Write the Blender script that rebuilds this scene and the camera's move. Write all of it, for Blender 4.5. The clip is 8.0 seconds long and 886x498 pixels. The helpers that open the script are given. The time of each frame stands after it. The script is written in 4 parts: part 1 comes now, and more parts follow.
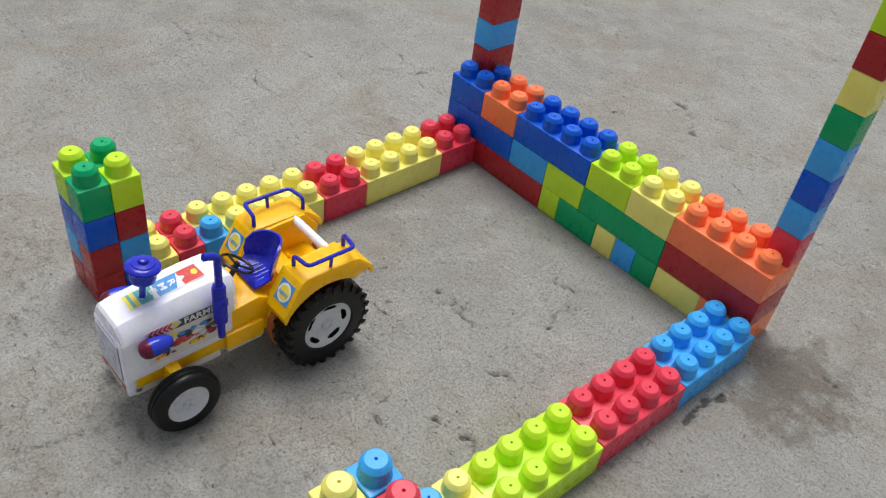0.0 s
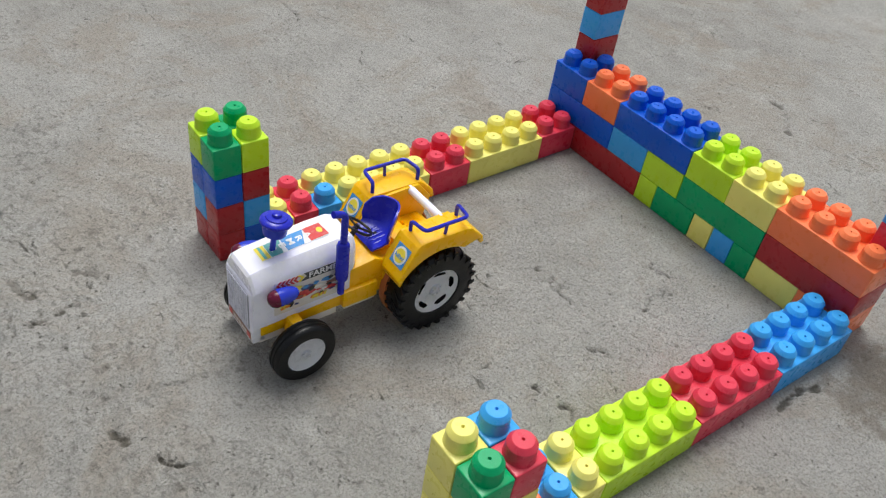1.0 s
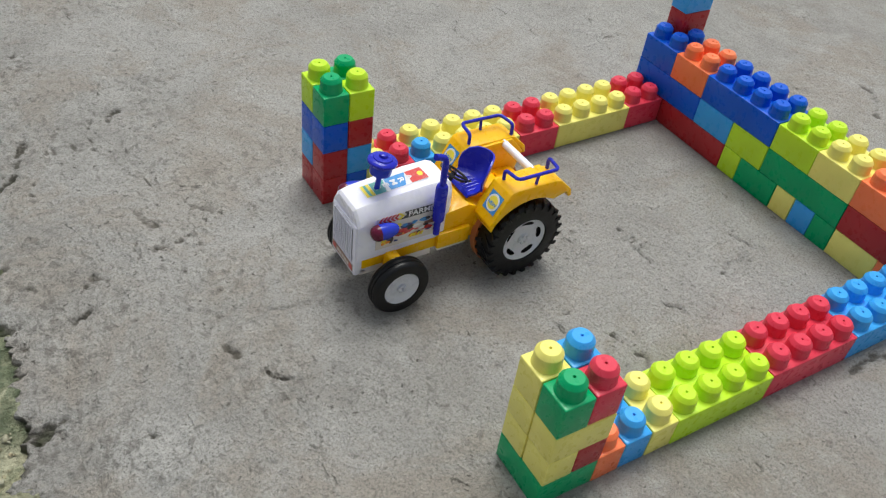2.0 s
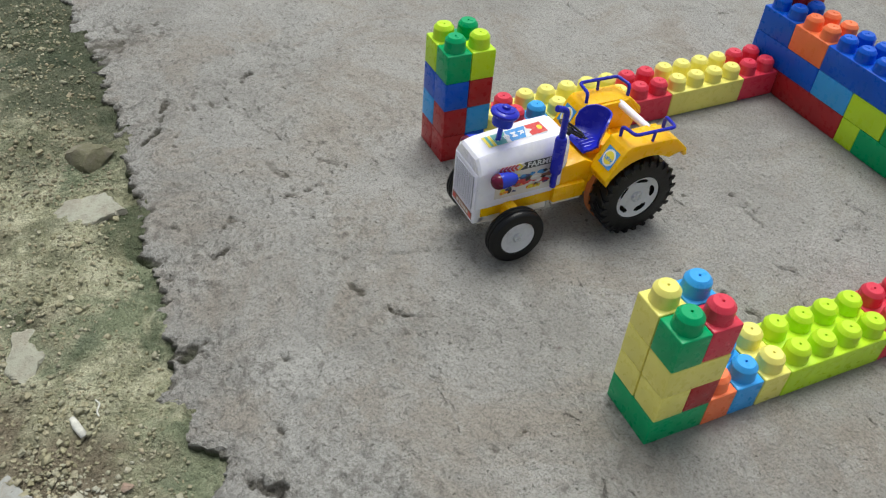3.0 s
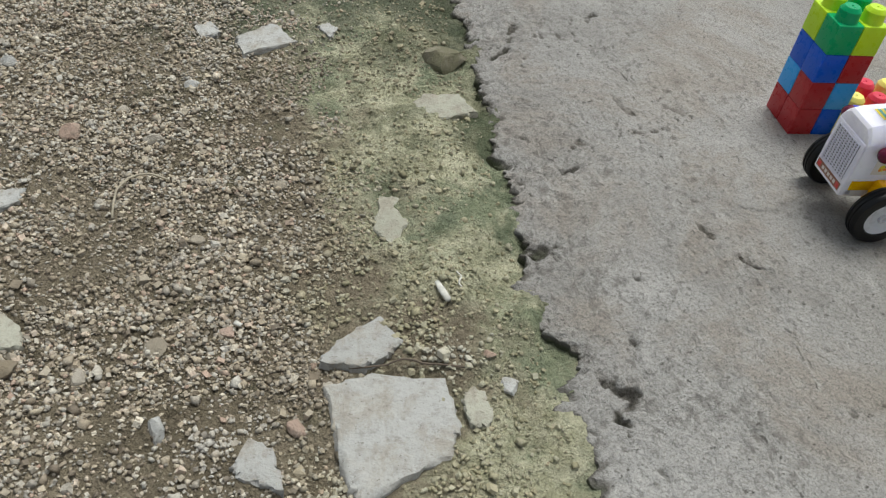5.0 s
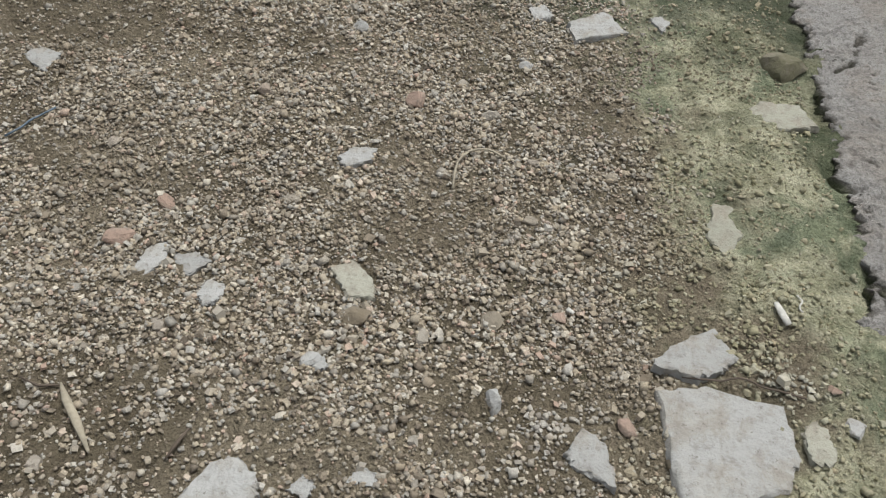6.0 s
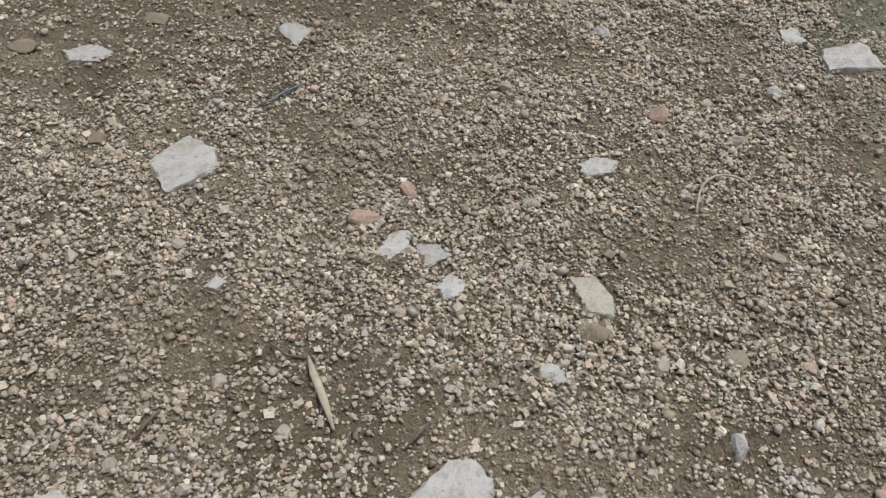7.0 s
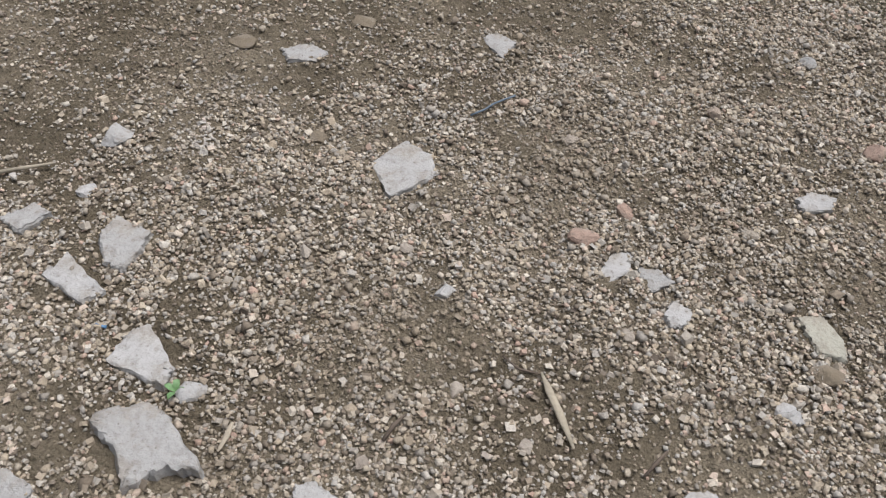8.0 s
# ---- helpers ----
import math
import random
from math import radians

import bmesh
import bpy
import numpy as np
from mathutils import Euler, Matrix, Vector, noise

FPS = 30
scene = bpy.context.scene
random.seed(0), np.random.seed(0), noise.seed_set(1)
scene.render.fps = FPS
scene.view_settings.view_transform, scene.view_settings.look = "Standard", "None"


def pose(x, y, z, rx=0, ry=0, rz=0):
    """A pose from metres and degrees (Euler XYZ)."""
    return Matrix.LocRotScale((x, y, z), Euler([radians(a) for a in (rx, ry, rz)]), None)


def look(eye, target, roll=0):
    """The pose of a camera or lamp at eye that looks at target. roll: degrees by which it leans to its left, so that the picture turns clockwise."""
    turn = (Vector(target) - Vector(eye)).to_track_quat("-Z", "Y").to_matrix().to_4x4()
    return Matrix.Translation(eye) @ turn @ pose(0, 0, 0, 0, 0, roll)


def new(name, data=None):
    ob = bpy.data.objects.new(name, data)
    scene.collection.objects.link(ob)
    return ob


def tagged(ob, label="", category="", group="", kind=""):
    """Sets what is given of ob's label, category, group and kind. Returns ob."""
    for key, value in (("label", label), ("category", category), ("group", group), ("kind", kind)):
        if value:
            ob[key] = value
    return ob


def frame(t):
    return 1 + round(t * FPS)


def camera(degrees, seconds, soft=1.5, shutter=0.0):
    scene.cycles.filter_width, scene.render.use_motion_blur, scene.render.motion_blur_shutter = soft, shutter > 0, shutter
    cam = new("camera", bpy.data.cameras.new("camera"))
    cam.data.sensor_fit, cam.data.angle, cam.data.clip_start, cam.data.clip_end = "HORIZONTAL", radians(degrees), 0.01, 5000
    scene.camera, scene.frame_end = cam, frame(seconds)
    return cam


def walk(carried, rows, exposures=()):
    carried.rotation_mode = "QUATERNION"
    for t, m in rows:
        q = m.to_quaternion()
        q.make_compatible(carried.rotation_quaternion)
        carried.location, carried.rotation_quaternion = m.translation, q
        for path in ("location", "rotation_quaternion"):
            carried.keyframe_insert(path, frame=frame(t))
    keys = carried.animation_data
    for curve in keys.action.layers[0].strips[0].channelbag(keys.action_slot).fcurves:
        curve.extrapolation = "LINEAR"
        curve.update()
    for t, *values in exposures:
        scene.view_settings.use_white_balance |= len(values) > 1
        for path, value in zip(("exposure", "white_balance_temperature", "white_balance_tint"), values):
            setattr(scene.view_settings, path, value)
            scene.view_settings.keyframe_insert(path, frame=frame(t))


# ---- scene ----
cam = camera(56.4, 8.0, 1.2)
PATH = [
    (0, (0.735, 0.731, 0.651), (-0.383, -0.332, -0.622), 8.6),
    (0.5, (0.765, 0.733, 0.65), (-0.314, -0.362, -0.63), 8.7),
    (1, (0.806, 0.731, 0.643), (-0.21, -0.414, -0.644), 8.8),
    (2.3, (0.879, 0.801, 0.64), (0.075, -0.449, -0.698), 6.7),
    (2.5, (0.886, 0.814, 0.638), (0.138, -0.46, -0.711), 5.5),
    (3, (0.924, 0.822, 0.623), (0.235, -0.496, -0.714), 4.7),
    (3.5, (0.981, 0.822, 0.607), (0.31, -0.517, -0.718), 6.0),
    (4, (1.018, 0.822, 0.6), (0.402, -0.53, -0.739), 6.3),
    (4.2, (1.032, 0.821, 0.594), (0.445, -0.54, -0.749), 6.7),
    (5.3, (1.2, 0.825, 0.543), (0.952, -0.6, -0.838), 9.1),
    (5.5, (1.229, 0.825, 0.549), (1.068, -0.6, -0.845), 8.3),
    (6, (1.278, 0.816, 0.54), (1.387, -0.576, -0.892), 5.0),
    (6.5, (1.317, 0.802, 0.529), (1.637, -0.537, -0.922), 3.4),
    (7, (1.39, 0.822, 0.532), (1.782, -0.491, -0.925), 4.2),
    (7.5, (1.477, 0.848, 0.54), (1.925, -0.441, -0.921), 4.1),
    (8, (1.527, 0.873, 0.541), (2.069, -0.376, -0.924), 4.0),
]
walk(cam, [(t, look(eye, target, roll)) for t, eye, target, roll in PATH], [(0, 0.09, 6500, 6), (4.2, 0.10, 6500, 3), (5.5, 0.04, 6500, 6), (7, 0.07, 6500, 11), (8, 0.15, 6400, 14)])

# ---- light: an overcast sky with a broad, weak sun ----
SUN_UP, SUN_ROUND = 70.0, 215.0
world = bpy.data.worlds.new("sky")
scene.world = world
world.use_nodes = True
wn, wl = world.node_tree.nodes, world.node_tree.links
wn.clear()
w_sky = wn.new("ShaderNodeTexSky")
w_sky.sky_type, w_sky.sun_disc = "NISHITA", False
w_sky.sun_elevation, w_sky.sun_rotation = radians(SUN_UP), radians(SUN_ROUND)
w_sky.dust_density, w_sky.air_density = 3.0, 1.0
w_hue = wn.new("ShaderNodeHueSaturation")
w_hue.inputs["Saturation"].default_value = 0.35
w_back = wn.new("ShaderNodeBackground")
w_back.inputs["Strength"].default_value = 0.115
w_out = wn.new("ShaderNodeOutputWorld")
wl.new(w_sky.outputs["Color"], w_hue.inputs["Color"])
wl.new(w_hue.outputs["Color"], w_back.inputs["Color"])
wl.new(w_back.outputs["Background"], w_out.inputs["Surface"])
sun = new("sun", bpy.data.lights.new("sun", "SUN"))
sun.data.energy, sun.data.angle, sun.data.color = 2.35, radians(30), (1.0, 0.985, 0.96)
sun_way = Vector((math.sin(radians(SUN_ROUND)) * math.cos(radians(SUN_UP)), math.cos(radians(SUN_ROUND)) * math.cos(radians(SUN_UP)), math.sin(radians(SUN_UP))))
sun.matrix_world = look(sun_way * 5, (0, 0, 0))


# ---- materials ----
class Nodes:
    """Short-hand for a node material."""

    def __init__(self, name):
        self.m = bpy.data.materials.new(name)
        self.m.use_nodes = True
        self.t = self.m.node_tree
        self.b = self.t.nodes["Principled BSDF"]
        self.pos = self.t.nodes.new("ShaderNodeTexCoord").outputs["Object"]

    def world_pos(self):
        self.pos = self.t.nodes.new("ShaderNodeNewGeometry").outputs["Position"]

    def put(self, socket, value):
        if isinstance(value, bpy.types.NodeSocket):
            self.t.links.new(value, socket)
        elif isinstance(value, tuple) and len(value) == 3 and socket.type == "RGBA":
            socket.default_value = (*value, 1)
        else:
            socket.default_value = value

    def noise(self, scale, detail=4, rough=0.55, distort=0.0, stretch=None):
        n = self.t.nodes.new("ShaderNodeTexNoise")
        pos = self.pos
        if stretch:
            mp = self.t.nodes.new("ShaderNodeMapping")
            mp.inputs["Scale"].default_value = stretch
            self.put(mp.inputs["Vector"], pos)
            pos = mp.outputs["Vector"]
        self.put(n.inputs["Vector"], pos)
        for k, v in (("Scale", scale), ("Detail", detail), ("Roughness", rough), ("Distortion", distort)):
            n.inputs[k].default_value = v
        return n.outputs["Fac"]

    def ramp(self, value, a, b, lo=0.0, hi=1.0):
        n = self.t.nodes.new("ShaderNodeMapRange")
        n.interpolation_type = "SMOOTHSTEP"
        self.put(n.inputs["Value"], value)
        for k, v in (("From Min", a), ("From Max", b), ("To Min", lo), ("To Max", hi)):
            n.inputs[k].default_value = v
        return n.outputs["Result"]

    def math(self, op, a, b=0.0):
        n = self.t.nodes.new("ShaderNodeMath")
        n.operation = op
        self.put(n.inputs[0], a)
        self.put(n.inputs[1], b)
        return n.outputs[0]

    def mix(self, fac, a, b, kind="MIX"):
        n = self.t.nodes.new("ShaderNodeMix")
        n.data_type, n.blend_type = "RGBA", kind
        self.put(n.inputs[0], fac)
        self.put(n.inputs[6], a)
        self.put(n.inputs[7], b)
        return n.outputs[2]

    def axis(self, k):
        n = self.t.nodes.new("ShaderNodeSeparateXYZ")
        self.put(n.inputs[0], self.pos)
        return n.outputs[k]

    def random(self, island=False):
        if island:
            return self.t.nodes.new("ShaderNodeNewGeometry").outputs["Random Per Island"]
        return self.t.nodes.new("ShaderNodeObjectInfo").outputs["Random"]

    def colours(self, value, stops):
        n = self.t.nodes.new("ShaderNodeValToRGB")
        el = n.color_ramp.elements
        while len(el) < len(stops):
            el.new(0.5)
        for e, (p, c) in zip(el, stops):
            e.position, e.color = p, (*c, 1)
        self.put(n.inputs[0], value)
        return n.outputs[0]

    def bump(self, height, dist, strength=1.0, after=None):
        n = self.t.nodes.new("ShaderNodeBump")
        n.inputs["Distance"].default_value, n.inputs["Strength"].default_value = dist, strength
        self.put(n.inputs["Height"], height)
        if after is not None:
            self.put(n.inputs["Normal"], after)
        return n.outputs["Normal"]

    def done(self, colour, rough, normal=None, **other):
        self.put(self.b.inputs["Base Color"], colour)
        self.put(self.b.inputs["Roughness"], rough)
        if normal is not None:
            self.put(self.b.inputs["Normal"], normal)
        for k, v in other.items():
            self.put(self.b.inputs[k.replace("_", " ")], v)
        return self.m


def plastic(name, rgb, rough=0.36, soft=0.0, grain=0.00008, reach=0.004):
    """Moulded toy plastic: even colour, faint dust and scuffs, slightly wavy gloss."""
    n = Nodes(name)
    dust = n.ramp(n.noise(70, 5, 0.6), 0.5, 0.85, 0.0, 0.045)
    tone = n.mix(n.ramp(n.noise(18, 3), 0.3, 0.75), tuple(c * 0.93 for c in rgb), tuple(min(1, c * 1.05) for c in rgb))
    col = n.mix(dust, tone, (0.36, 0.33, 0.28))
    ro = n.ramp(n.noise(120, 4), 0.3, 0.8, rough - 0.06, rough + 0.14)
    nor = n.bump(n.noise(900, 2), grain, 0.6, n.bump(n.noise(45, 2), 0.0006, 0.35))
    if soft:
        n.b.inputs["Subsurface Weight"].default_value = soft
        n.b.inputs["Subsurface Radius"].default_value = (reach, reach, reach * 0.75)
        n.b.inputs["Subsurface Scale"].default_value = 1.0
    return n.done(col, ro, nor, Specular_IOR_Level=0.32)


COLOURS = {
    "red": (0.70, 0.045, 0.085), "maroon": (0.40, 0.022, 0.028), "yellow": (0.87, 0.79, 0.20), "lime": (0.54, 0.80, 0.03),
    "green": (0.0, 0.36, 0.13), "blue": (0.002, 0.10, 0.62), "sky": (0.05, 0.37, 0.84), "orange": (0.97, 0.215, 0.08),
}
WORDS = {"red": "red", "maroon": "dark red", "yellow": "pale yellow", "lime": "lime green", "green": "green", "blue": "dark blue", "sky": "light blue", "orange": "orange"}
BLOCK = {k: plastic("block_" + k, v, 0.30, 0.15) for k, v in COLOURS.items()}


def concrete_material():
    n = Nodes("rough_concrete")
    n.world_pos()
    base = n.mix(n.ramp(n.noise(2.6, 5, 0.6), 0.32, 0.7), (0.335, 0.318, 0.298), (0.505, 0.490, 0.468))
    base = n.mix(n.ramp(n.noise(14, 6, 0.65), 0.35, 0.72, 0.0, 0.6), base, (0.505, 0.487, 0.463))
    base = n.mix(n.ramp(n.noise(5, 6, 0.72, 0.5), 0.46, 0.64, 0.0, 0.6), base, (0.36, 0.305, 0.25))
    # rubbed, paler crusts
    base = n.mix(n.ramp(n.noise(21, 6, 0.7, 0.5), 0.54, 0.70, 0.0, 0.55), base, (0.52, 0.505, 0.48))
    # sandy grain
    base = n.mix(n.ramp(n.noise(360, 4, 0.78), 0.47, 0.63, 0.0, 0.6), base, (0.20, 0.187, 0.168))
    # crumpled skin: relief shade painted as short wrinkles, more of them towards the broken edge
    skin = n.noise(105, 6, 0.68, 0.5, (1.0, 0.7, 1.0))
    rough_zone = n.math("ADD", n.ramp(n.axis(0), 0.3, 0.8, -0.03, 0.03), n.ramp(n.noise(6, 4), 0.35, 0.7, -0.05, 0.05))
    wrinkle_shade = n.ramp(n.math("ADD", skin, rough_zone), 0.53, 0.70)
    base = n.mix(n.math("MULTIPLY", wrinkle_shade, 0.6), base, (0.165, 0.152, 0.136))
    # damp and dirty patches
    base = n.mix(n.ramp(n.noise(4.3, 6, 0.7, 0.6), 0.58, 0.76, 0.0, 0.45), base, (0.24, 0.205, 0.165))
    # pits and short grooves left by the trowel
    groove = n.ramp(n.noise(30, 7, 0.74, 1.3, (1.0, 0.45, 1.0)), 0.63, 0.69)
    pit = n.ramp(n.noise(120, 3, 0.62), 0.655, 0.715)
    dark = n.math("MAXIMUM", groove, pit)
    base = n.mix(n.math("MULTIPLY", dark, 0.65), base, (0.085, 0.075, 0.06))
    # a brown damp mark where the skin has flaked off beside the blocks
    dx = n.math("MULTIPLY", n.math("ADD", n.axis(0), 0.01), 11.0)
    dy = n.math("MULTIPLY", n.math("ADD", n.axis(1), -0.585), 17.0)
    far = n.math("ADD", n.math("MULTIPLY", dx, dx), n.math("MULTIPLY", dy, dy))
    far = n.math("ADD", far, n.ramp(n.noise(26, 7, 0.75), 0.25, 0.75, -1.3, 1.3))
    base = n.mix(n.ramp(far, 1.5, 0.0, 0.0, 0.62), base, (0.19, 0.155, 0.12))
    # packed earth and painted-in shade, darkening cracks and holes below the floor's own slope
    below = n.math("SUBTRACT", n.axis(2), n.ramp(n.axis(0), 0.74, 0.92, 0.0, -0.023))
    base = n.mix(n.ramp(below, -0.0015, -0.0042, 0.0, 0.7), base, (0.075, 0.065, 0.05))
    # moss along the broken edge
    edge = n.math("ADD", n.axis(0), n.ramp(n.noise(13, 5, 0.65), 0.3, 0.7, -0.03, 0.03))
    moss = n.math("MULTIPLY", n.ramp(edge, 0.84, 0.91, 0.0, 0.85), n.ramp(below, -0.003, -0.010))
    base = n.mix(moss, base, (0.085, 0.10, 0.05))
    h1 = n.bump(n.noise(330, 4, 0.7), 0.0022, 0.9)
    h2 = n.bump(n.noise(60, 6, 0.7), 0.006, 0.9, n.bump(n.noise(170, 4, 0.7), 0.004, 0.9, h1))
    h2 = n.bump(skin, 0.007, 0.8, h2)
    h3 = n.bump(n.math("MULTIPLY", dark, -1.0), 0.003, 0.9, h2)
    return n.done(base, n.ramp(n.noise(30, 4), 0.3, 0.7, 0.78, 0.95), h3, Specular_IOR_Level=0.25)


def soil_material():
    n = Nodes("soil_and_moss")
    n.world_pos()
    soil = n.mix(n.ramp(n.noise(5, 5, 0.6), 0.35, 0.68), (0.19, 0.158, 0.108), (0.33, 0.28, 0.20))
    soil = n.mix(n.ramp(n.noise(55, 6, 0.7), 0.45, 0.72, 0.0, 0.5), soil, (0.34, 0.28, 0.21))
    soil = n.mix(n.ramp(n.noise(230, 4, 0.7), 0.48, 0.72, 0.0, 0.65), soil, (0.065, 0.052, 0.036))
    x = n.math("ADD", n.axis(0), n.ramp(n.noise(7, 6, 0.65), 0.25, 0.75, -0.11, 0.11))
    x = n.math("ADD", x, n.ramp(n.axis(1), -0.6, 0.6, -0.12, 0.12))
    pale = n.mix(n.ramp(n.noise(40, 6, 0.75), 0.3, 0.7), (0.43, 0.415, 0.265), (0.72, 0.69, 0.50))
    green = n.mix(n.ramp(n.noise(24, 6, 0.75), 0.3, 0.7), (0.09, 0.14, 0.085), (0.31, 0.35, 0.22))
    col = n.mix(n.ramp(x, 1.17, 1.05), soil, pale)
    patch = n.math("MULTIPLY", n.ramp(x, 1.16, 1.03), n.ramp(n.noise(9, 6, 0.68, 0.4), 0.47, 0.62, 0.0, 0.8))
    col = n.mix(patch, col, green)
    # dark slimy growth beside the floor and in the shaded far stretch
    col = n.mix(n.ramp(x, 0.97, 0.90, 0.0, 0.6), col, (0.085, 0.095, 0.05))
    damp = n.math("ADD", n.axis(1), n.ramp(n.noise(11, 6, 0.7), 0.3, 0.7, -0.16, 0.16))
    damp = n.math("MULTIPLY", n.ramp(damp, -0.08, -0.28, 0.0, 0.6), n.ramp(x, 1.5, 1.15))
    col = n.mix(damp, col, (0.07, 0.09, 0.062))
    far = n.math("MULTIPLY", n.ramp(n.noise(16, 5, 0.65), 0.5, 0.66), n.ramp(x, 1.45, 1.1, 0.0, 0.5))
    col = n.mix(far, col, (0.07, 0.09, 0.045))
    col = n.mix(n.ramp(n.noise(150, 5, 0.75), 0.52, 0.72, 0.0, 0.45), col, (0.075, 0.07, 0.042))
    h1 = n.bump(n.noise(300, 5, 0.75), 0.003, 1.0)
    h2 = n.bump(n.noise(85, 6, 0.75), 0.014, 1.0, h1)
    h2 = n.bump(n.noise(28, 5, 0.7), 0.02, 0.8, h2)
    return n.done(col, 0.92, h2, Specular_IOR_Level=0.2)


def stone_material(name, stops, island=True, speck=380):
    n = Nodes(name)
    c = n.colours(n.random(island), stops)
    c = n.mix(n.ramp(n.noise(speck, 4, 0.7), 0.45, 0.72, 0.0, 0.4), c, (0.17, 0.145, 0.115))
    x = n.math("ADD", n.axis(0), n.ramp(n.noise(9, 4), 0.3, 0.7, -0.06, 0.06)) if island else 9.0
    c = n.mix(n.ramp(x, 1.16, 1.03, 0.0, 0.6) if island else 0.0, c, (0.34, 0.33, 0.19))
    c = n.mix(n.ramp(n.noise(speck * 0.2, 4, 0.6), 0.45, 0.75, 0.0, 0.4), c, (0.42, 0.38, 0.31))
    if island:
        # chalky crusts and damp olive patches that run over many stones
        c = n.mix(n.ramp(n.noise(7, 5, 0.65, 0.4), 0.60, 0.72, 0.0, 0.55), c, (0.60, 0.575, 0.53))
        c = n.mix(n.ramp(n.noise(4.5, 5, 0.65, 0.6), 0.34, 0.24, 0.0, 0.6), c, (0.17, 0.165, 0.10))
        c = n.mix(n.ramp(n.noise(3.1, 4, 0.6), 0.52, 0.66, 0.0, 0.45), c, (0.23, 0.19, 0.135))
    if not island:
        c = n.mix(n.ramp(n.noise(38, 6, 0.7, 0.5), 0.46, 0.66, 0.0, 0.5), c, (0.27, 0.235, 0.185))
        c = n.mix(n.ramp(n.noise(260, 3, 0.6), 0.62, 0.72, 0.0, 0.6), c, (0.13, 0.11, 0.085))
    return n.done(c, 0.85, n.bump(n.noise(speck * 1.4, 5, 0.7), 0.0012 if island else 0.003, 0.9), Specular_IOR_Level=0.3)


GRAVEL_STOPS = [(0.0, (0.13, 0.105, 0.08)), (0.14, (0.29, 0.24, 0.18)), (0.3, (0.50, 0.42, 0.31)), (0.42, (0.40, 0.375, 0.33)), (0.55, (0.55, 0.47, 0.35)), (0.66, (0.28, 0.245, 0.195)), (0.78, (0.52, 0.495, 0.445)), (0.9, (0.72, 0.65, 0.53)), (1.0, (0.51, 0.36, 0.28))]
GRAVEL = stone_material("gravel", GRAVEL_STOPS)
STONE = stone_material("stone", [(0.0, (0.30, 0.26, 0.20)), (0.5, (0.42, 0.38, 0.32)), (1.0, (0.36, 0.29, 0.23))], False, 160)
RUBBLE = stone_material("broken_mortar", [(0.0, (0.37, 0.367, 0.35)), (1.0, (0.48, 0.477, 0.46))], False, 120)
CONCRETE, SOIL = concrete_material(), soil_material()


# ---- helpers for meshes ----
def mesh_object(name, bm, material, smooth=False):
    data = bpy.data.meshes.new(name)
    bmesh.ops.recalc_face_normals(bm, faces=bm.faces)
    bm.to_mesh(data)
    bm.free()
    data.materials.append(material)
    if smooth:
        data.polygons.foreach_set("use_smooth", [True] * len(data.polygons))
    return new(name, data)


def part(name, bm, material, parent, label="", smooth=True, sharp=35):
    """Links a bmesh as one part under its thing."""
    ob = mesh_object(name, bm, material, smooth)
    if smooth:
        ob.data.set_sharp_from_angle(angle=radians(sharp))
    ob.parent = parent
    return tagged(ob, label)


def sheet(name, xs, ys, height, material):
    """A ground sheet over the crossing lines xs, ys; height takes two arrays."""
    gx, gy = np.meshgrid(xs, ys, indexing="ij")
    co = np.stack([gx, gy, height(gx, gy)], -1).reshape(-1, 3)
    return grid_mesh(name, co, len(xs), len(ys), material)


def grid_mesh(name, co, nx, ny, material):
    i = (np.arange(nx - 1)[:, None] * ny + np.arange(ny - 1)[None]).ravel()
    quads = np.stack([i, i + ny, i + ny + 1, i + 1], -1)
    data = bpy.data.meshes.new(name)
    data.from_pydata(co.tolist(), [], quads.tolist())
    data.polygons.foreach_set("use_smooth", [True] * len(data.polygons))
    data.materials.append(material)
    return new(name, data)


def waves(x, y, seed, size, count=24):
    """Smooth random relief with features of about that size; values near -1 to 1."""
    r = np.random.RandomState(seed)
    out = np.zeros_like(x, dtype=float)
    for _ in range(count):
        a, k, p = r.uniform(0, math.tau), math.tau / size * r.uniform(0.6, 1.8), r.uniform(0, math.tau)
        out += np.sin(k * (x * math.cos(a) + y * math.sin(a)) + p)
    return out / math.sqrt(count)


def spaced(lo, hi, step, ends):
    """Lines at an even step from lo to hi, then ever wider out to -ends and ends."""
    mid = list(np.arange(lo, hi + step / 2, step))
    d, out = step, []
    while sum(out) + d < ends:
        d *= 1.35
        out.append(d)
    left, right = lo, hi
    for d in out:
        left, right = left - d, right + d
        mid.insert(0, left)
        mid.append(right)
    return np.array(mid)


# ---- ground: soil below, a poured concrete floor with a broken edge ----
GRAVEL_Z = -0.034


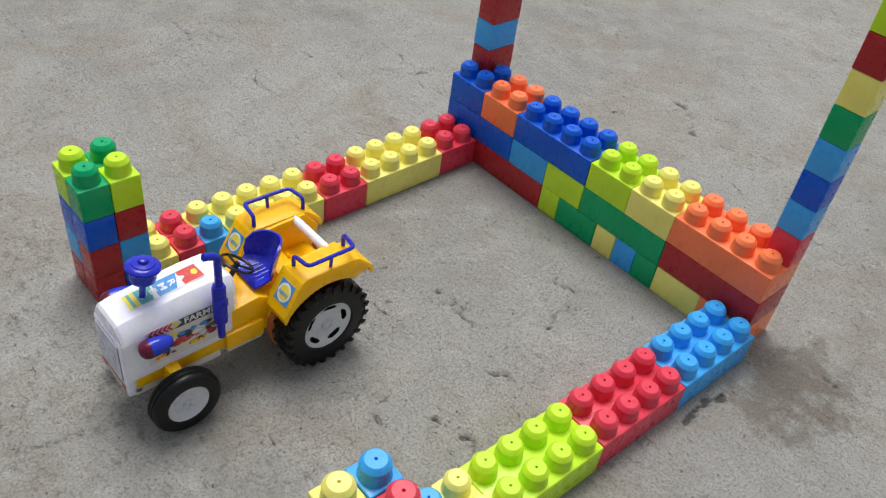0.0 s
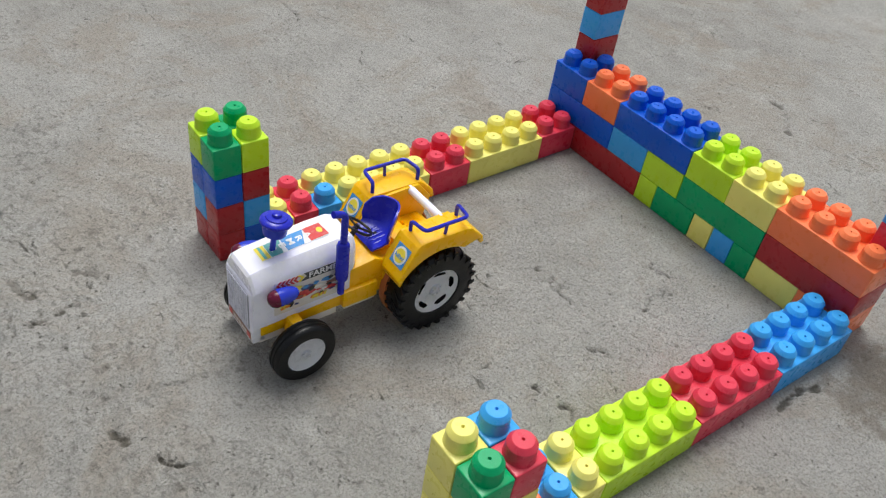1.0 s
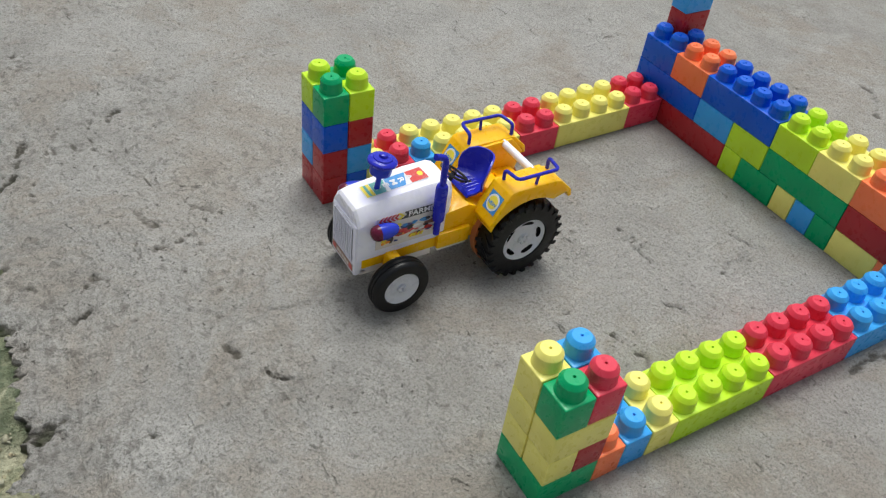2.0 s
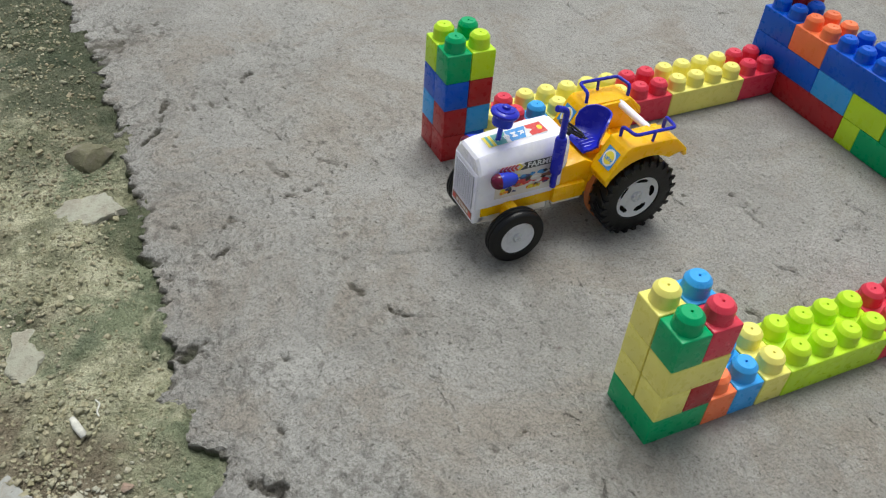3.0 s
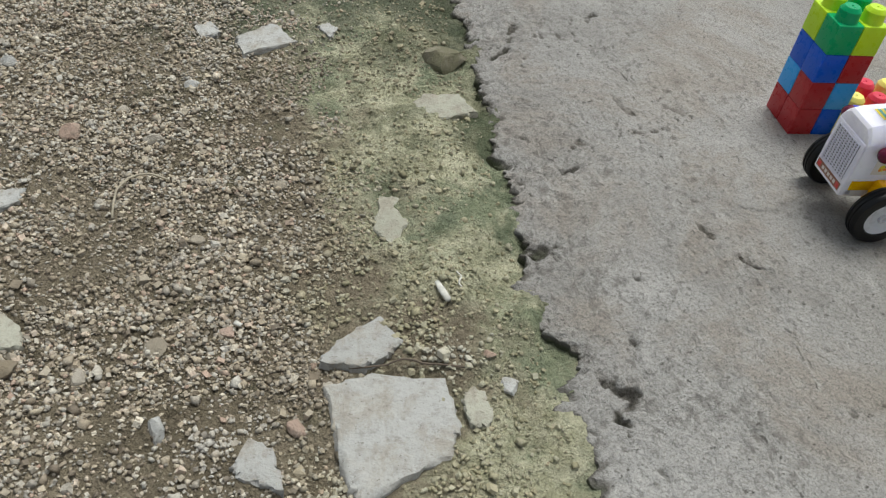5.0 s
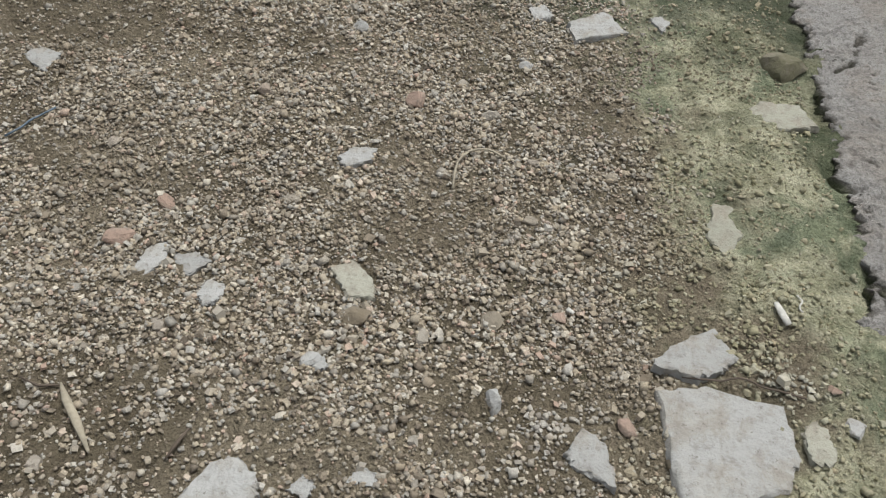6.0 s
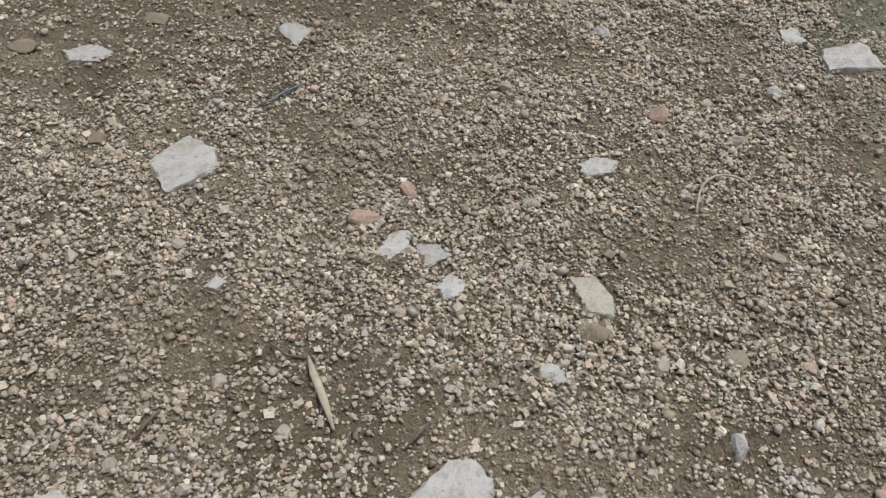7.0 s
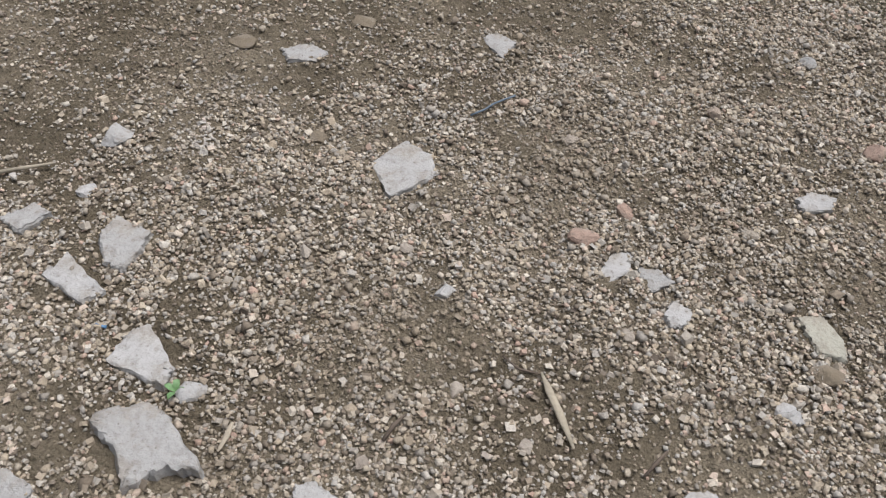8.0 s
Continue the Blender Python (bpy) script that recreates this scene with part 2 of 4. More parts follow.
def lattice(x, y, size, seed, octaves=4, gain=0.55):
    """Uneven relief in several sizes, from size downwards; values near -1 to 1."""
    out, amp, total = np.zeros_like(x, dtype=float), 1.0, 0.0
    for k in range(octaves):
        table = np.random.RandomState(seed + 31 * k).uniform(-1, 1, (128, 128))
        a = 0.6 + 1.1 * k
        u, v = (x * math.cos(a) + y * math.sin(a)) / size, (y * math.cos(a) - x * math.sin(a)) / size
        i, j = np.floor(u).astype(int), np.floor(v).astype(int)
        f, g = u - i, v - j
        f, g = f * f * (3 - 2 * f), g * g * (3 - 2 * g)
        i0, i1, j0, j1 = i % 128, (i + 1) % 128, j % 128, (j + 1) % 128
        out += amp * ((table[i0, j0] * (1 - f) + table[i1, j0] * f) * (1 - g) + (table[i0, j1] * (1 - f) + table[i1, j1] * f) * g)
        total, amp, size = total + amp * 0.6, amp * gain, size * 0.5
    return out / total


def edge_line(y):
    """Where the floor breaks off."""
    x = np.interp(y, [-1.5, -0.52, -0.37, -0.22, -0.02, 0.13, 0.30, 0.345, 0.365, 0.39, 0.405, 0.50, 1.2], [0.97, 0.922, 0.905, 0.90, 0.905, 0.911, 0.914, 0.908, 0.891, 0.893, 0.914, 0.914, 0.96])
    for k, (size, amp) in enumerate(((0.15, 0.004), (0.07, 0.0045), (0.033, 0.0038), (0.016, 0.0024), (0.008, 0.0014))):
        x = x + amp * waves(y, y * 0, 11 + k, size, 16)
    return x - 0.009 * np.clip(waves(y, y * 0, 19, 0.09, 16) - 0.5, 0, 2)


def floor_slope(x):
    """The floor dips towards its broken edge."""
    t = np.clip((x - 0.74) / 0.18, 0, 1)
    return -0.023 * t * t * (3 - 2 * t)


def soil_height(x, y):
    near = np.clip((1.16 - x) / 0.22, 0, 1)
    z = GRAVEL_Z + 0.010 * near * near * (3 - 2 * near)
    lip = np.clip((0.97 - x) / 0.06, 0, 1)
    z = z + lip * (-0.006 + 0.006 * waves(x, y, 6, 0.13))
    fade = 1 / (1 + (np.hypot(x - 1.6, y - 0.2) / 3.0) ** 2)
    z = z + fade * (0.0035 * waves(x, y, 3, 0.25) + 0.0020 * waves(x, y, 4, 0.07) + 0.0014 * waves(x, y, 5, 0.026))
    clods = np.clip((x - 1.80) / 0.2, 0, 1) * np.clip((0.50 - y) / 0.2, 0, 1)
    z = z + 0.007 * fade * clods * lattice(x, y, 0.07, 61, 3, 0.6)
    return np.where(x < edge_line(y) - 0.014, np.minimum(z, -0.05), z)


tagged(sheet("ground", spaced(0.82, 2.6, 0.0065, 60), spaced(-0.7, 1.0, 0.0065, 60), soil_height, SOIL), "bare brown soil with moss and a worn surface", "ground", kind="structure")


# cracks and scars of the floor: where they run, how wide and how deep
CRACKS = [
    ([(0.693, 0.272), (0.678, 0.284), (0.663, 0.297)], 0.0026, 0.0050), ([(0.223, 0.272), (0.221, 0.311)], 0.0022, 0.004), ([(0.084, 0.308), (0.082, 0.342), (0.159, 0.360)], 0.0022, 0.004),
    ([(0.344, 0.383), (0.341, 0.406), (0.325, 0.425), (0.345, 0.437)], 0.0040, 0.0045), ([(0.351, 0.330), (0.385, 0.337)], 0.0022, 0.0035), ([(0.157, -0.517), (0.162, -0.449)], 0.0035, 0.004),
    ([(-0.428, 0.114), (-0.411, 0.156), (-0.362, 0.197)], 0.006, 0.004), ([(0.677, 0.190), (0.617, 0.203)], 0.0022, 0.003), ([(0.725, -0.215), (0.706, -0.236)], 0.0040, 0.005),
    ([(0.844, 0.118), (0.828, 0.112)], 0.0034, 0.006), ([(0.336, 0.242), (0.324, 0.290)], 0.0020, 0.003), ([(0.218, 0.242), (0.210, 0.287)], 0.0022, 0.004), ([(0.264, 0.357), (0.240, 0.387)], 0.0022, 0.004),
    ([(0.829, -0.226), (0.840, -0.180)], 0.0034, 0.006), ([(0.874, -0.139), (0.853, -0.160)], 0.0045, 0.007), ([(0.902, 0.236), (0.880, 0.229)], 0.0045, 0.008), ([(0.838, 0.360), (0.842, 0.376)], 0.0028, 0.005),
    ([(0.744, 0.057), (0.698, 0.045)], 0.0026, 0.004), ([(0.669, 0.470), (0.640, 0.463), (0.625, 0.464)], 0.0030, 0.005), ([(0.718, 0.221), (0.713, 0.241)], 0.0035, 0.004), ([(0.815, 0.282), (0.810, 0.291)], 0.003, 0.005),
    ([(0.136, 0.537), (0.100, 0.533), (0.068, 0.540)], 0.005, 0.005), ([(-0.062, 0.577), (-0.048, 0.613)], 0.004, 0.004), ([(0.150, 0.354), (0.105, 0.359)], 0.0022, 0.004), ([(0.441, -0.104), (0.443, -0.060)], 0.0022, 0.003),
    ([(0.880, 0.402), (0.868, 0.424), (0.853, 0.428)], 0.0045, 0.010), ([(0.868, 0.424), (0.873, 0.440), (0.866, 0.456)], 0.0034, 0.008), ([(0.853, 0.428), (0.862, 0.436)], 0.005, 0.012),
]


def crack_depth(x, y):
    """How deep the floor is cut at each place."""
    wx, wy = x + 0.007 * lattice(x, y, 0.020, 301, 4, 0.8), y + 0.007 * lattice(x, y, 0.022, 302, 4, 0.7)
    broken = np.clip(0.8 + 0.9 * lattice(x, y, 0.015, 303, 3, 0.7), 0.05, 1.4)
    out = np.zeros_like(x)
    for line, width, depth in CRACKS:
        lo, hi = np.min(line, axis=0) - 0.03, np.max(line, axis=0) + 0.03
        near = (x > lo[0]) & (x < hi[0]) & (y > lo[1]) & (y < hi[1])
        px, py = wx[near], wy[near]
        best = np.full(px.shape, 9.0)
        for (ax, ay), (bx, by) in zip(line, line[1:]):
            ux, uy = bx - ax, by - ay
            t = np.clip(((px - ax) * ux + (py - ay) * uy) / (ux * ux + uy * uy), 0, 1)
            best = np.minimum(best, np.hypot(px - ax - t * ux, py - ay - t * uy))
        out[near] = np.maximum(out[near], depth * np.exp(-((best / width) ** 2)) * broken[near])
    return out


def concrete_floor():
    ys = spaced(-0.62, 0.66, 0.0027, 14)
    d = np.concatenate([[0.0, 0.0, -0.0005, 0.0, 0.002, 0.0045], np.arange(0.007, 0.95, 0.0027), np.arange(0.955, 1.7, 0.010)])
    step, last = 0.02, 1.7
    while last < 14:
        step, last = step * 1.35, last + step
        d = np.append(d, last)
    gd, gy = np.meshgrid(d, ys, indexing="ij")
    blend = np.exp(-np.maximum(gd, 0) / 0.15)
    ex = edge_line(gy)
    gx = ex * blend + 0.91 * (1 - blend) - gd
    fade = 1 / (1 + (np.hypot(gx - 0.3, gy - 0.2) / 2.5) ** 2)
    near = np.clip((gx - 0.30) / 0.45, 0.22, 1)
    z = fade * (0.0016 * waves(gx, gy, 21, 0.35) + 0.0006 * waves(gx, gy, 22, 0.07)) * np.clip((gx - 0.6) / 0.2, 0.25, 1)
    # trowelled skin: lumps, torn wrinkles and small pits
    z = z + fade * near * (0.0007 * lattice(gx, gy, 0.026, 201, 3, 0.6) + 0.0006 * lattice(gx, gy, 0.0075, 202, 2, 0.8))
    fold = np.clip(1 - 11 * np.abs(lattice(gx, gy * 0.6, 0.045, 203, 4, 0.7)), 0, 1) * np.clip(1.5 * lattice(gx, gy, 0.10, 204, 3) + 0.1, 0, 1)
    z = z - fade * near * 0.0013 * fold
    z = z - fade * (0.3 + 0.7 * near) * 0.0022 * np.clip((lattice(gx, gy * 0.7, 0.011, 205, 2) - 0.80) * 5, 0, 1)
    z = z - crack_depth(gx, gy)
    z = z + floor_slope(gx)
    z = z - 0.0035 * np.exp(-np.maximum(gd, 0) / 0.010) * (1 + 0.9 * waves(gx, gy, 27, 0.03))
    z = z + 0.0006 * waves(gx, gy, 28, 0.016) * np.exp(-np.maximum(gd, 0) / 0.06)
    for k, drop in enumerate((0.06, 0.026, 0.012)):
        z[k] -= drop * np.clip(0.75 + 0.5 * waves(gy[k], gy[k] * 0, 30, 0.07, 16) + 0.25 * waves(gy[k], gy[k] * 0, 31 + k, 0.014, 16), 0.25, 1.5)
        gx[k] += (0.009, 0.005, 0.002)[k] * (0.3 + waves(gy[k], gy[k] * 0, 36, 0.06, 16))
    r = np.random.RandomState(77)
    chip = np.exp(-np.maximum(gd, 0) / 0.006)
    gx = gx + r.normal(0, 0.0009, gx.shape) * chip
    z = z + r.normal(0, 0.0005, gx.shape) * np.exp(-np.maximum(gd, 0) / 0.012)
    co = np.stack([gx, gy, z], -1).reshape(-1, 3)
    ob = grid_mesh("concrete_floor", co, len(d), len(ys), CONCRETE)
    ob.data.set_sharp_from_angle(angle=radians(38))
    return ob


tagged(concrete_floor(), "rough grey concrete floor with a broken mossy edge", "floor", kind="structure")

# ---- toy blocks ----
U, H = 0.032, 0.0374
BODIES = {}


def body_mesh(nb, na, colour, high=H):
    key = (nb, na, colour, high)
    if key not in BODIES:
        bm = bmesh.new()
        bmesh.ops.create_cube(bm, size=1)
        bmesh.ops.scale(bm, vec=(nb * U - 0.0007, na * U - 0.0007, high - 0.0003), verts=bm.verts)
        bmesh.ops.translate(bm, vec=(0, 0, high / 2), verts=bm.verts)
        bmesh.ops.bevel(bm, geom=bm.edges[:], offset=0.0013, segments=3, profile=0.5, affect="EDGES")
        data = bpy.data.meshes.new("toy_block")
        bm.to_mesh(data)
        bm.free()
        data.materials.append(BLOCK[colour])
        data.polygons.foreach_set("use_smooth", [True] * len(data.polygons))
        data.set_sharp_from_angle(angle=radians(50))
        BODIES[key] = data
    return BODIES[key]


def lathe(profile, n=24, close=False):
    """A bmesh turned round z from pairs of radius and height."""
    bm = bmesh.new()
    rings = []
    for r, z in profile:
        rings.append([bm.verts.new((r * math.cos(math.tau * k / n), r * math.sin(math.tau * k / n), z)) for k in range(n)])
    for a, b in zip(rings, rings[1:]):
        for k in range(n):
            bm.faces.new((a[k], a[(k + 1) % n], b[(k + 1) % n], b[k]))
    bm.faces.new(rings[0][::-1])
    bm.faces.new(rings[-1])
    return bm


STUDS = {}


def stud_mesh(colour):
    if colour not in STUDS:
        bm = lathe([(0.0136, -0.001), (0.0132, 0.0008), (0.0128, 0.002), (0.0123, 0.0128), (0.0119, 0.0135), (0.0090, 0.0171), (0.0085, 0.0174), (0.0015, 0.0174), (0.0012, 0.0170), (0.0010, 0.0145)], 26)
        data = bpy.data.meshes.new("stud")
        bm.to_mesh(data)
        bm.free()
        data.materials.append(BLOCK[colour])
        data.polygons.foreach_set("use_smooth", [True] * len(data.polygons))
        data.set_sharp_from_angle(angle=radians(18))
        STUDS[colour] = data
    return STUDS[colour]


block_rng = random.Random(7)


def nudge(b, group):
    """How far the loosely laid walls stray from the lattice."""
    if "opposite" in group:
        return 0.0, 0.0105 - 0.0004 * b, -0.7
    if "side wall" in group:
        return 0.0, 0.001 + 0.0005 * b if b < 8 else 0.001, 0.5 if b < 8 else -0.6
    if "other gate" in group:
        return -0.0018, 0.0040, -0.7
    if "gate" in group:
        return -0.0058, -0.0065, 0.0
    return 0.0, 0.0, 0.0


def toy_block(b, a, course, nb, na, colour, group, studs=True, bare=()):
    """A block with its corner at lattice place (b, a) and nb by na studs; bare: studs that another block covers."""
    low = 0.0338 if "other gate" in group else H
    shape = body_mesh(nb, na, colour, low if course < 3 else H)
    ob = new("toy_block", None if studs else shape)
    if studs:
        new("body", shape).parent = ob
    dx, dy, turn = nudge(b, group)
    ob.matrix_basis = pose((b + nb / 2) * U + dx + block_rng.uniform(-0.0004, 0.0004), (a + na / 2) * U + dy + block_rng.uniform(-0.0004, 0.0004), course * low, 0, 0, turn + block_rng.uniform(-0.35, 0.35))
    size = "two by four" if nb * na == 8 else "two by two" if nb * na == 4 else "single" if nb * na == 1 else "one by two"
    where = "on concrete" if course == 0 else "on lower blocks"
    tagged(ob, f"{WORDS[colour]} plastic {size} toy block {where}", "toy block", group)
    if studs:
        for i in range(nb):
            for j in range(na):
                if (i, j) not in bare:
                    s = new("stud", stud_mesh(colour))
                    s.parent = ob
                    s.matrix_basis = pose((i + 0.5 - nb / 2) * U, (j + 0.5 - na / 2) * U, H, 0, 0, block_rng.uniform(0, 360))
    return ob


def run(text, start, place):
    """Lays blocks written as colour and length end to end."""
    at = start
    for word in text.split():
        colour, n = word[:-1], int(word[-1])
        place(at, n, colour)
        at += n


BACK = "blocks of the back wall"
run("red2 red4 lime1 green2 yellow1 sky1 green1 yellow2 orange2", 0, lambda a, n, c: toy_block(-2, a, 0, 2, n, "maroon" if c == "red" else c, BACK, False))
run("blue4 sky2 lime2 green4 maroon4", 0, lambda a, n, c: toy_block(-2, a, 1, 2, n, c, BACK, False))
run("blue2 orange2 blue4 lime2 yellow2 orange4", 0, lambda a, n, c: toy_block(-2, a, 2, 2, n, c, BACK, True, {0: ((0, 0),), 12: ((0, 3),)}.get(a, ())))
for at, names in ((0, "maroon sky maroon blue"), (15, "red sky blue sky green yellow maroon lime")):
    names = names.split()
    for k, c in enumerate(names):
        deep = 1.55 if at == 0 else 1
        toy_block(-1 - deep, at, 3 + k, deep, 1, c, "blocks of the corner posts", at > 0 and k == len(names) - 1)
LEFT, RIGHT = "blocks of the low side wall", "blocks of the low side wall opposite"
run("red2 yellow4 red2 yellow4", 0, lambda b, n, c: toy_block(b, 0, 0, n, 2, c, LEFT))
run("yellow1 red1 yellow1", 12, lambda b, n, c: toy_block(b, 0, 0, 1, 1, c, LEFT))
run("sky1 red1 yellow1", 12, lambda b, n, c: toy_block(b, 1, 0, 1, 1, c, LEFT))
run("sky4 red4 lime4 yellow1", 0, lambda b, n, c: toy_block(b, 14, 0, n, 2, c, RIGHT))
run("sky1 orange1", 13, lambda b, n, c: toy_block(b, 15, 0, 1, 1, c, RIGHT))
run("sky1 orange1", 13, lambda b, n, c: toy_block(b, 14, 0, 1, 1, c, RIGHT))


def column(b, a, text, group, first=0):
    names = text.split()
    for k, c in enumerate(names):
        toy_block(b, a, first + k, 1, 1, c, group, k == len(names) - 1)


column(16, 1, "maroon maroon blue green", "blocks of the gate pillar")
column(15, 1, "blue sky maroon lime", "blocks of the gate pillar")
column(16, 0, "maroon sky blue lime", "blocks of the gate pillar")
column(15, 0, "blue sky blue green", "blocks of the gate pillar")
POST = "blocks of the other gate pillar"
toy_block(15, 14, 0, 2, 2, "green", POST, False)
column(16, 15, "yellow", POST, 1)
column(15, 15, "maroon", POST, 1)
toy_block(15, 15, 2, 2, 1, "yellow", POST, False)
column(16, 15, "green", POST, 3)
column(15, 15, "red", POST, 3)
column(16, 14, "yellow yellow yellow", POST, 1)
column(15, 14, "yellow sky sky", POST, 1)


# ---- the toy tractor ----
YELLOW = plastic("yellow_plastic", (1.0, 0.50, 0.003), 0.30, 0.4, reach=0.010)
WHITE = plastic("white_plastic", (0.86, 0.84, 1.0), 0.28, 0.5, reach=0.010)
FROST = plastic("milky_plastic", (0.78, 0.71, 0.66), 0.32, 0.6, reach=0.012)
NAVY = plastic("blue_plastic", (0.016, 0.022, 0.46), 0.22)
CLEAR_BLUE = plastic("glossy_blue_plastic", (0.022, 0.045, 0.52), 0.14, 0.2)
TAIL_RED = plastic("dark_red_plastic", (0.11, 0.006, 0.03), 0.2)
BLACK = plastic("black_plastic", (0.012, 0.012, 0.013), 0.3)
TERRACOTTA = plastic("orange_brown_plastic", (0.50, 0.17, 0.06), 0.5)
SILVER = plastic("grey_white_plastic", (0.60, 0.60, 0.66), 0.3)
DARK = plastic("grille_shadow_plastic", (0.10, 0.10, 0.12), 0.5)


def rubber_material():
    n = Nodes("tyre_rubber")
    dust = n.ramp(n.noise(60, 5, 0.65), 0.55, 0.85, 0.0, 0.14)
    c = n.mix(dust, (0.0035, 0.0037, 0.005), (0.04, 0.036, 0.032))
    return n.done(c, n.ramp(n.noise(90, 3), 0.3, 0.7, 0.30, 0.46), n.bump(n.noise(500, 3), 0.0003, 0.5), Specular_IOR_Level=0.3)


RUBBER = rubber_material()


def ink(name, rgb):
    n = Nodes(name)
    c = n.mix(n.ramp(n.noise(300, 3), 0.4, 0.75, 0.0, 0.18), rgb, (0.5, 0.48, 0.45))
    return n.done(c, 0.35)


INK = {k: ink("ink_" + k, v) for k, v in {"red": (0.62, 0.03, 0.03), "black": (0.02, 0.02, 0.025), "white": (0.8, 0.79, 0.8), "yellow": (0.85, 0.68, 0.04), "blue": (0.03, 0.25, 0.62), "teal": (0.10, 0.40, 0.38), "navy": (0.03, 0.05, 0.2), "brown": (0.25, 0.10, 0.06), "orange": (0.85, 0.28, 0.03), "paper": (0.72, 0.66, 0.64)}.items()}


def box(x0, x1, y0, y1, z0, z1, bevel=0.0, segments=2, bm=None):
    own = bm is None
    bm = bm or bmesh.new()
    got = bmesh.ops.create_cube(bm, size=1)["verts"]
    bmesh.ops.scale(bm, vec=(x1 - x0, y1 - y0, z1 - z0), verts=got)
    bmesh.ops.translate(bm, vec=((x0 + x1) / 2, (y0 + y1) / 2, (z0 + z1) / 2), verts=got)
    if bevel:
        edges = list({e for v in got for e in v.link_edges})
        bmesh.ops.bevel(bm, geom=edges, offset=bevel, segments=segments, profile=0.5, affect="EDGES")
    return bm


def slab_xz(outline, y0, y1, bevel=0.0, bm=None):
    """An outline in x and z, drawn out from y0 to y1."""
    bm = bm or bmesh.new()
    a = [bm.verts.new((x, y0, z)) for x, z in outline]
    b = [bm.verts.new((x, y1, z)) for x, z in outline]
    n = len(outline)
    faces = [bm.faces.new(a), bm.faces.new(b[::-1])]
    for k in range(n):
        faces.append(bm.faces.new((a[k], b[k], b[(k + 1) % n], a[(k + 1) % n])))
    if bevel:
        bmesh.ops.recalc_face_normals(bm, faces=bm.faces)
        bmesh.ops.bevel(bm, geom=list({e for f in faces for e in f.edges}), offset=bevel, segments=2, profile=0.5, affect="EDGES")
    return bm


def tube(points, r, n=10, bm=None):
    """A round rod along points."""
    bm = bm or bmesh.new()
    pts = [Vector(p) for p in points]
    rings = []
    for k, p in enumerate(pts):
        d = (pts[min(k + 1, len(pts) - 1)] - pts[max(k - 1, 0)]).normalized()
        side = d.orthogonal() if k == 0 else (side - d * side.dot(d))
        side.normalize()
        up = d.cross(side)
        rr = r[k] if isinstance(r, (list, tuple)) else r
        rings.append([bm.verts.new(p + rr * (side * math.cos(math.tau * j / n) + up * math.sin(math.tau * j / n))) for j in range(n)])
    for a, b in zip(rings, rings[1:]):
        for j in range(n):
            bm.faces.new((a[j], a[(j + 1) % n], b[(j + 1) % n], b[j]))
    bm.faces.new(rings[0][::-1])
    bm.faces.new(rings[-1])
    return bm


def rounded(points, r, n=5):
    """The same line with its inner corners rounded."""
    pts = [Vector(p) for p in points]
    out = [pts[0]]
    for a, b, c in zip(pts, pts[1:], pts[2:]):
        s = b + (a - b).normalized() * min(r, (a - b).length / 2)
        e = b + (c - b).normalized() * min(r, (c - b).length / 2)
        for k in range(n + 1):
            t = k / n
            out.append(s * (1 - t) ** 2 + b * 2 * t * (1 - t) + e * t * t)
    return out + [pts[-1]]


def turned(bm, m):
    bmesh.ops.transform(bm, matrix=m, verts=bm.verts)
    return bm


def torus(R, r, n=40, k=10):
    return lathe_closed([(R + r * math.cos(math.tau * j / k), r * math.sin(math.tau * j / k)) for j in range(k)], n)


def lathe_closed(profile, n):
    """A ring turned round z from a closed profile."""
    bm = bmesh.new()
    rings = [[bm.verts.new((r * math.cos(math.tau * k / n), r * math.sin(math.tau * k / n), z)) for k in range(n)] for r, z in profile]
    for a, b in zip(rings, rings[1:] + rings[:1]):
        for k in range(n):
            bm.faces.new((a[k], a[(k + 1) % n], b[(k + 1) % n], b[k]))
    return bm


def plate(outline, m, thick=0.00025):
    """A thin label: an outline in its own x and y, laid by the pose m."""
    bm = bmesh.new()
    a = [bm.verts.new((x, y, 0)) for x, y in outline]
    b = [bm.verts.new((x, y, thick)) for x, y in outline]
    n = len(a)
    bm.faces.new(a[::-1])
    bm.faces.new(b)
    for k in range(n):
        bm.faces.new((a[k], a[(k + 1) % n], b[(k + 1) % n], b[k]))
    return turned(bm, m)


def rect(x0, x1, y0, y1):
    return [(x0, y0), (x1, y0), (x1, y1), (x0, y1)]


def lettering(text, size, m, material, parent, wide=1.0):
    """Raised lettering in the built-in font, as a mesh; centred on the pose m."""
    c = bpy.data.curves.new("lettering", "FONT")
    c.body, c.size, c.align_x, c.align_y, c.extrude, c.resolution_u = text, size, "CENTER", "CENTER", 0.0001, 3
    c.offset = size * 0.025
    ob = new("lettering", c)
    data = bpy.data.meshes.new_from_object(ob.evaluated_get(bpy.context.evaluated_depsgraph_get()))
    bpy.data.objects.remove(ob)
    bpy.data.curves.remove(c)
    data.transform(m @ Matrix.Diagonal((wide, 1, 1, 1)))
    data.materials.append(material)
    ob = new("lettering", data)
    ob.parent = parent
    return ob


def axes(origin, right, up):
    """The pose of a flat label with those directions for its x and y."""
    r, u = Vector(right).normalized(), Vector(up).normalized()
    w = r.cross(u)
    return Matrix(((r.x, u.x, w.x, origin[0]), (r.y, u.y, w.y, origin[1]), (r.z, u.z, w.z, origin[2]), (0, 0, 0, 1)))


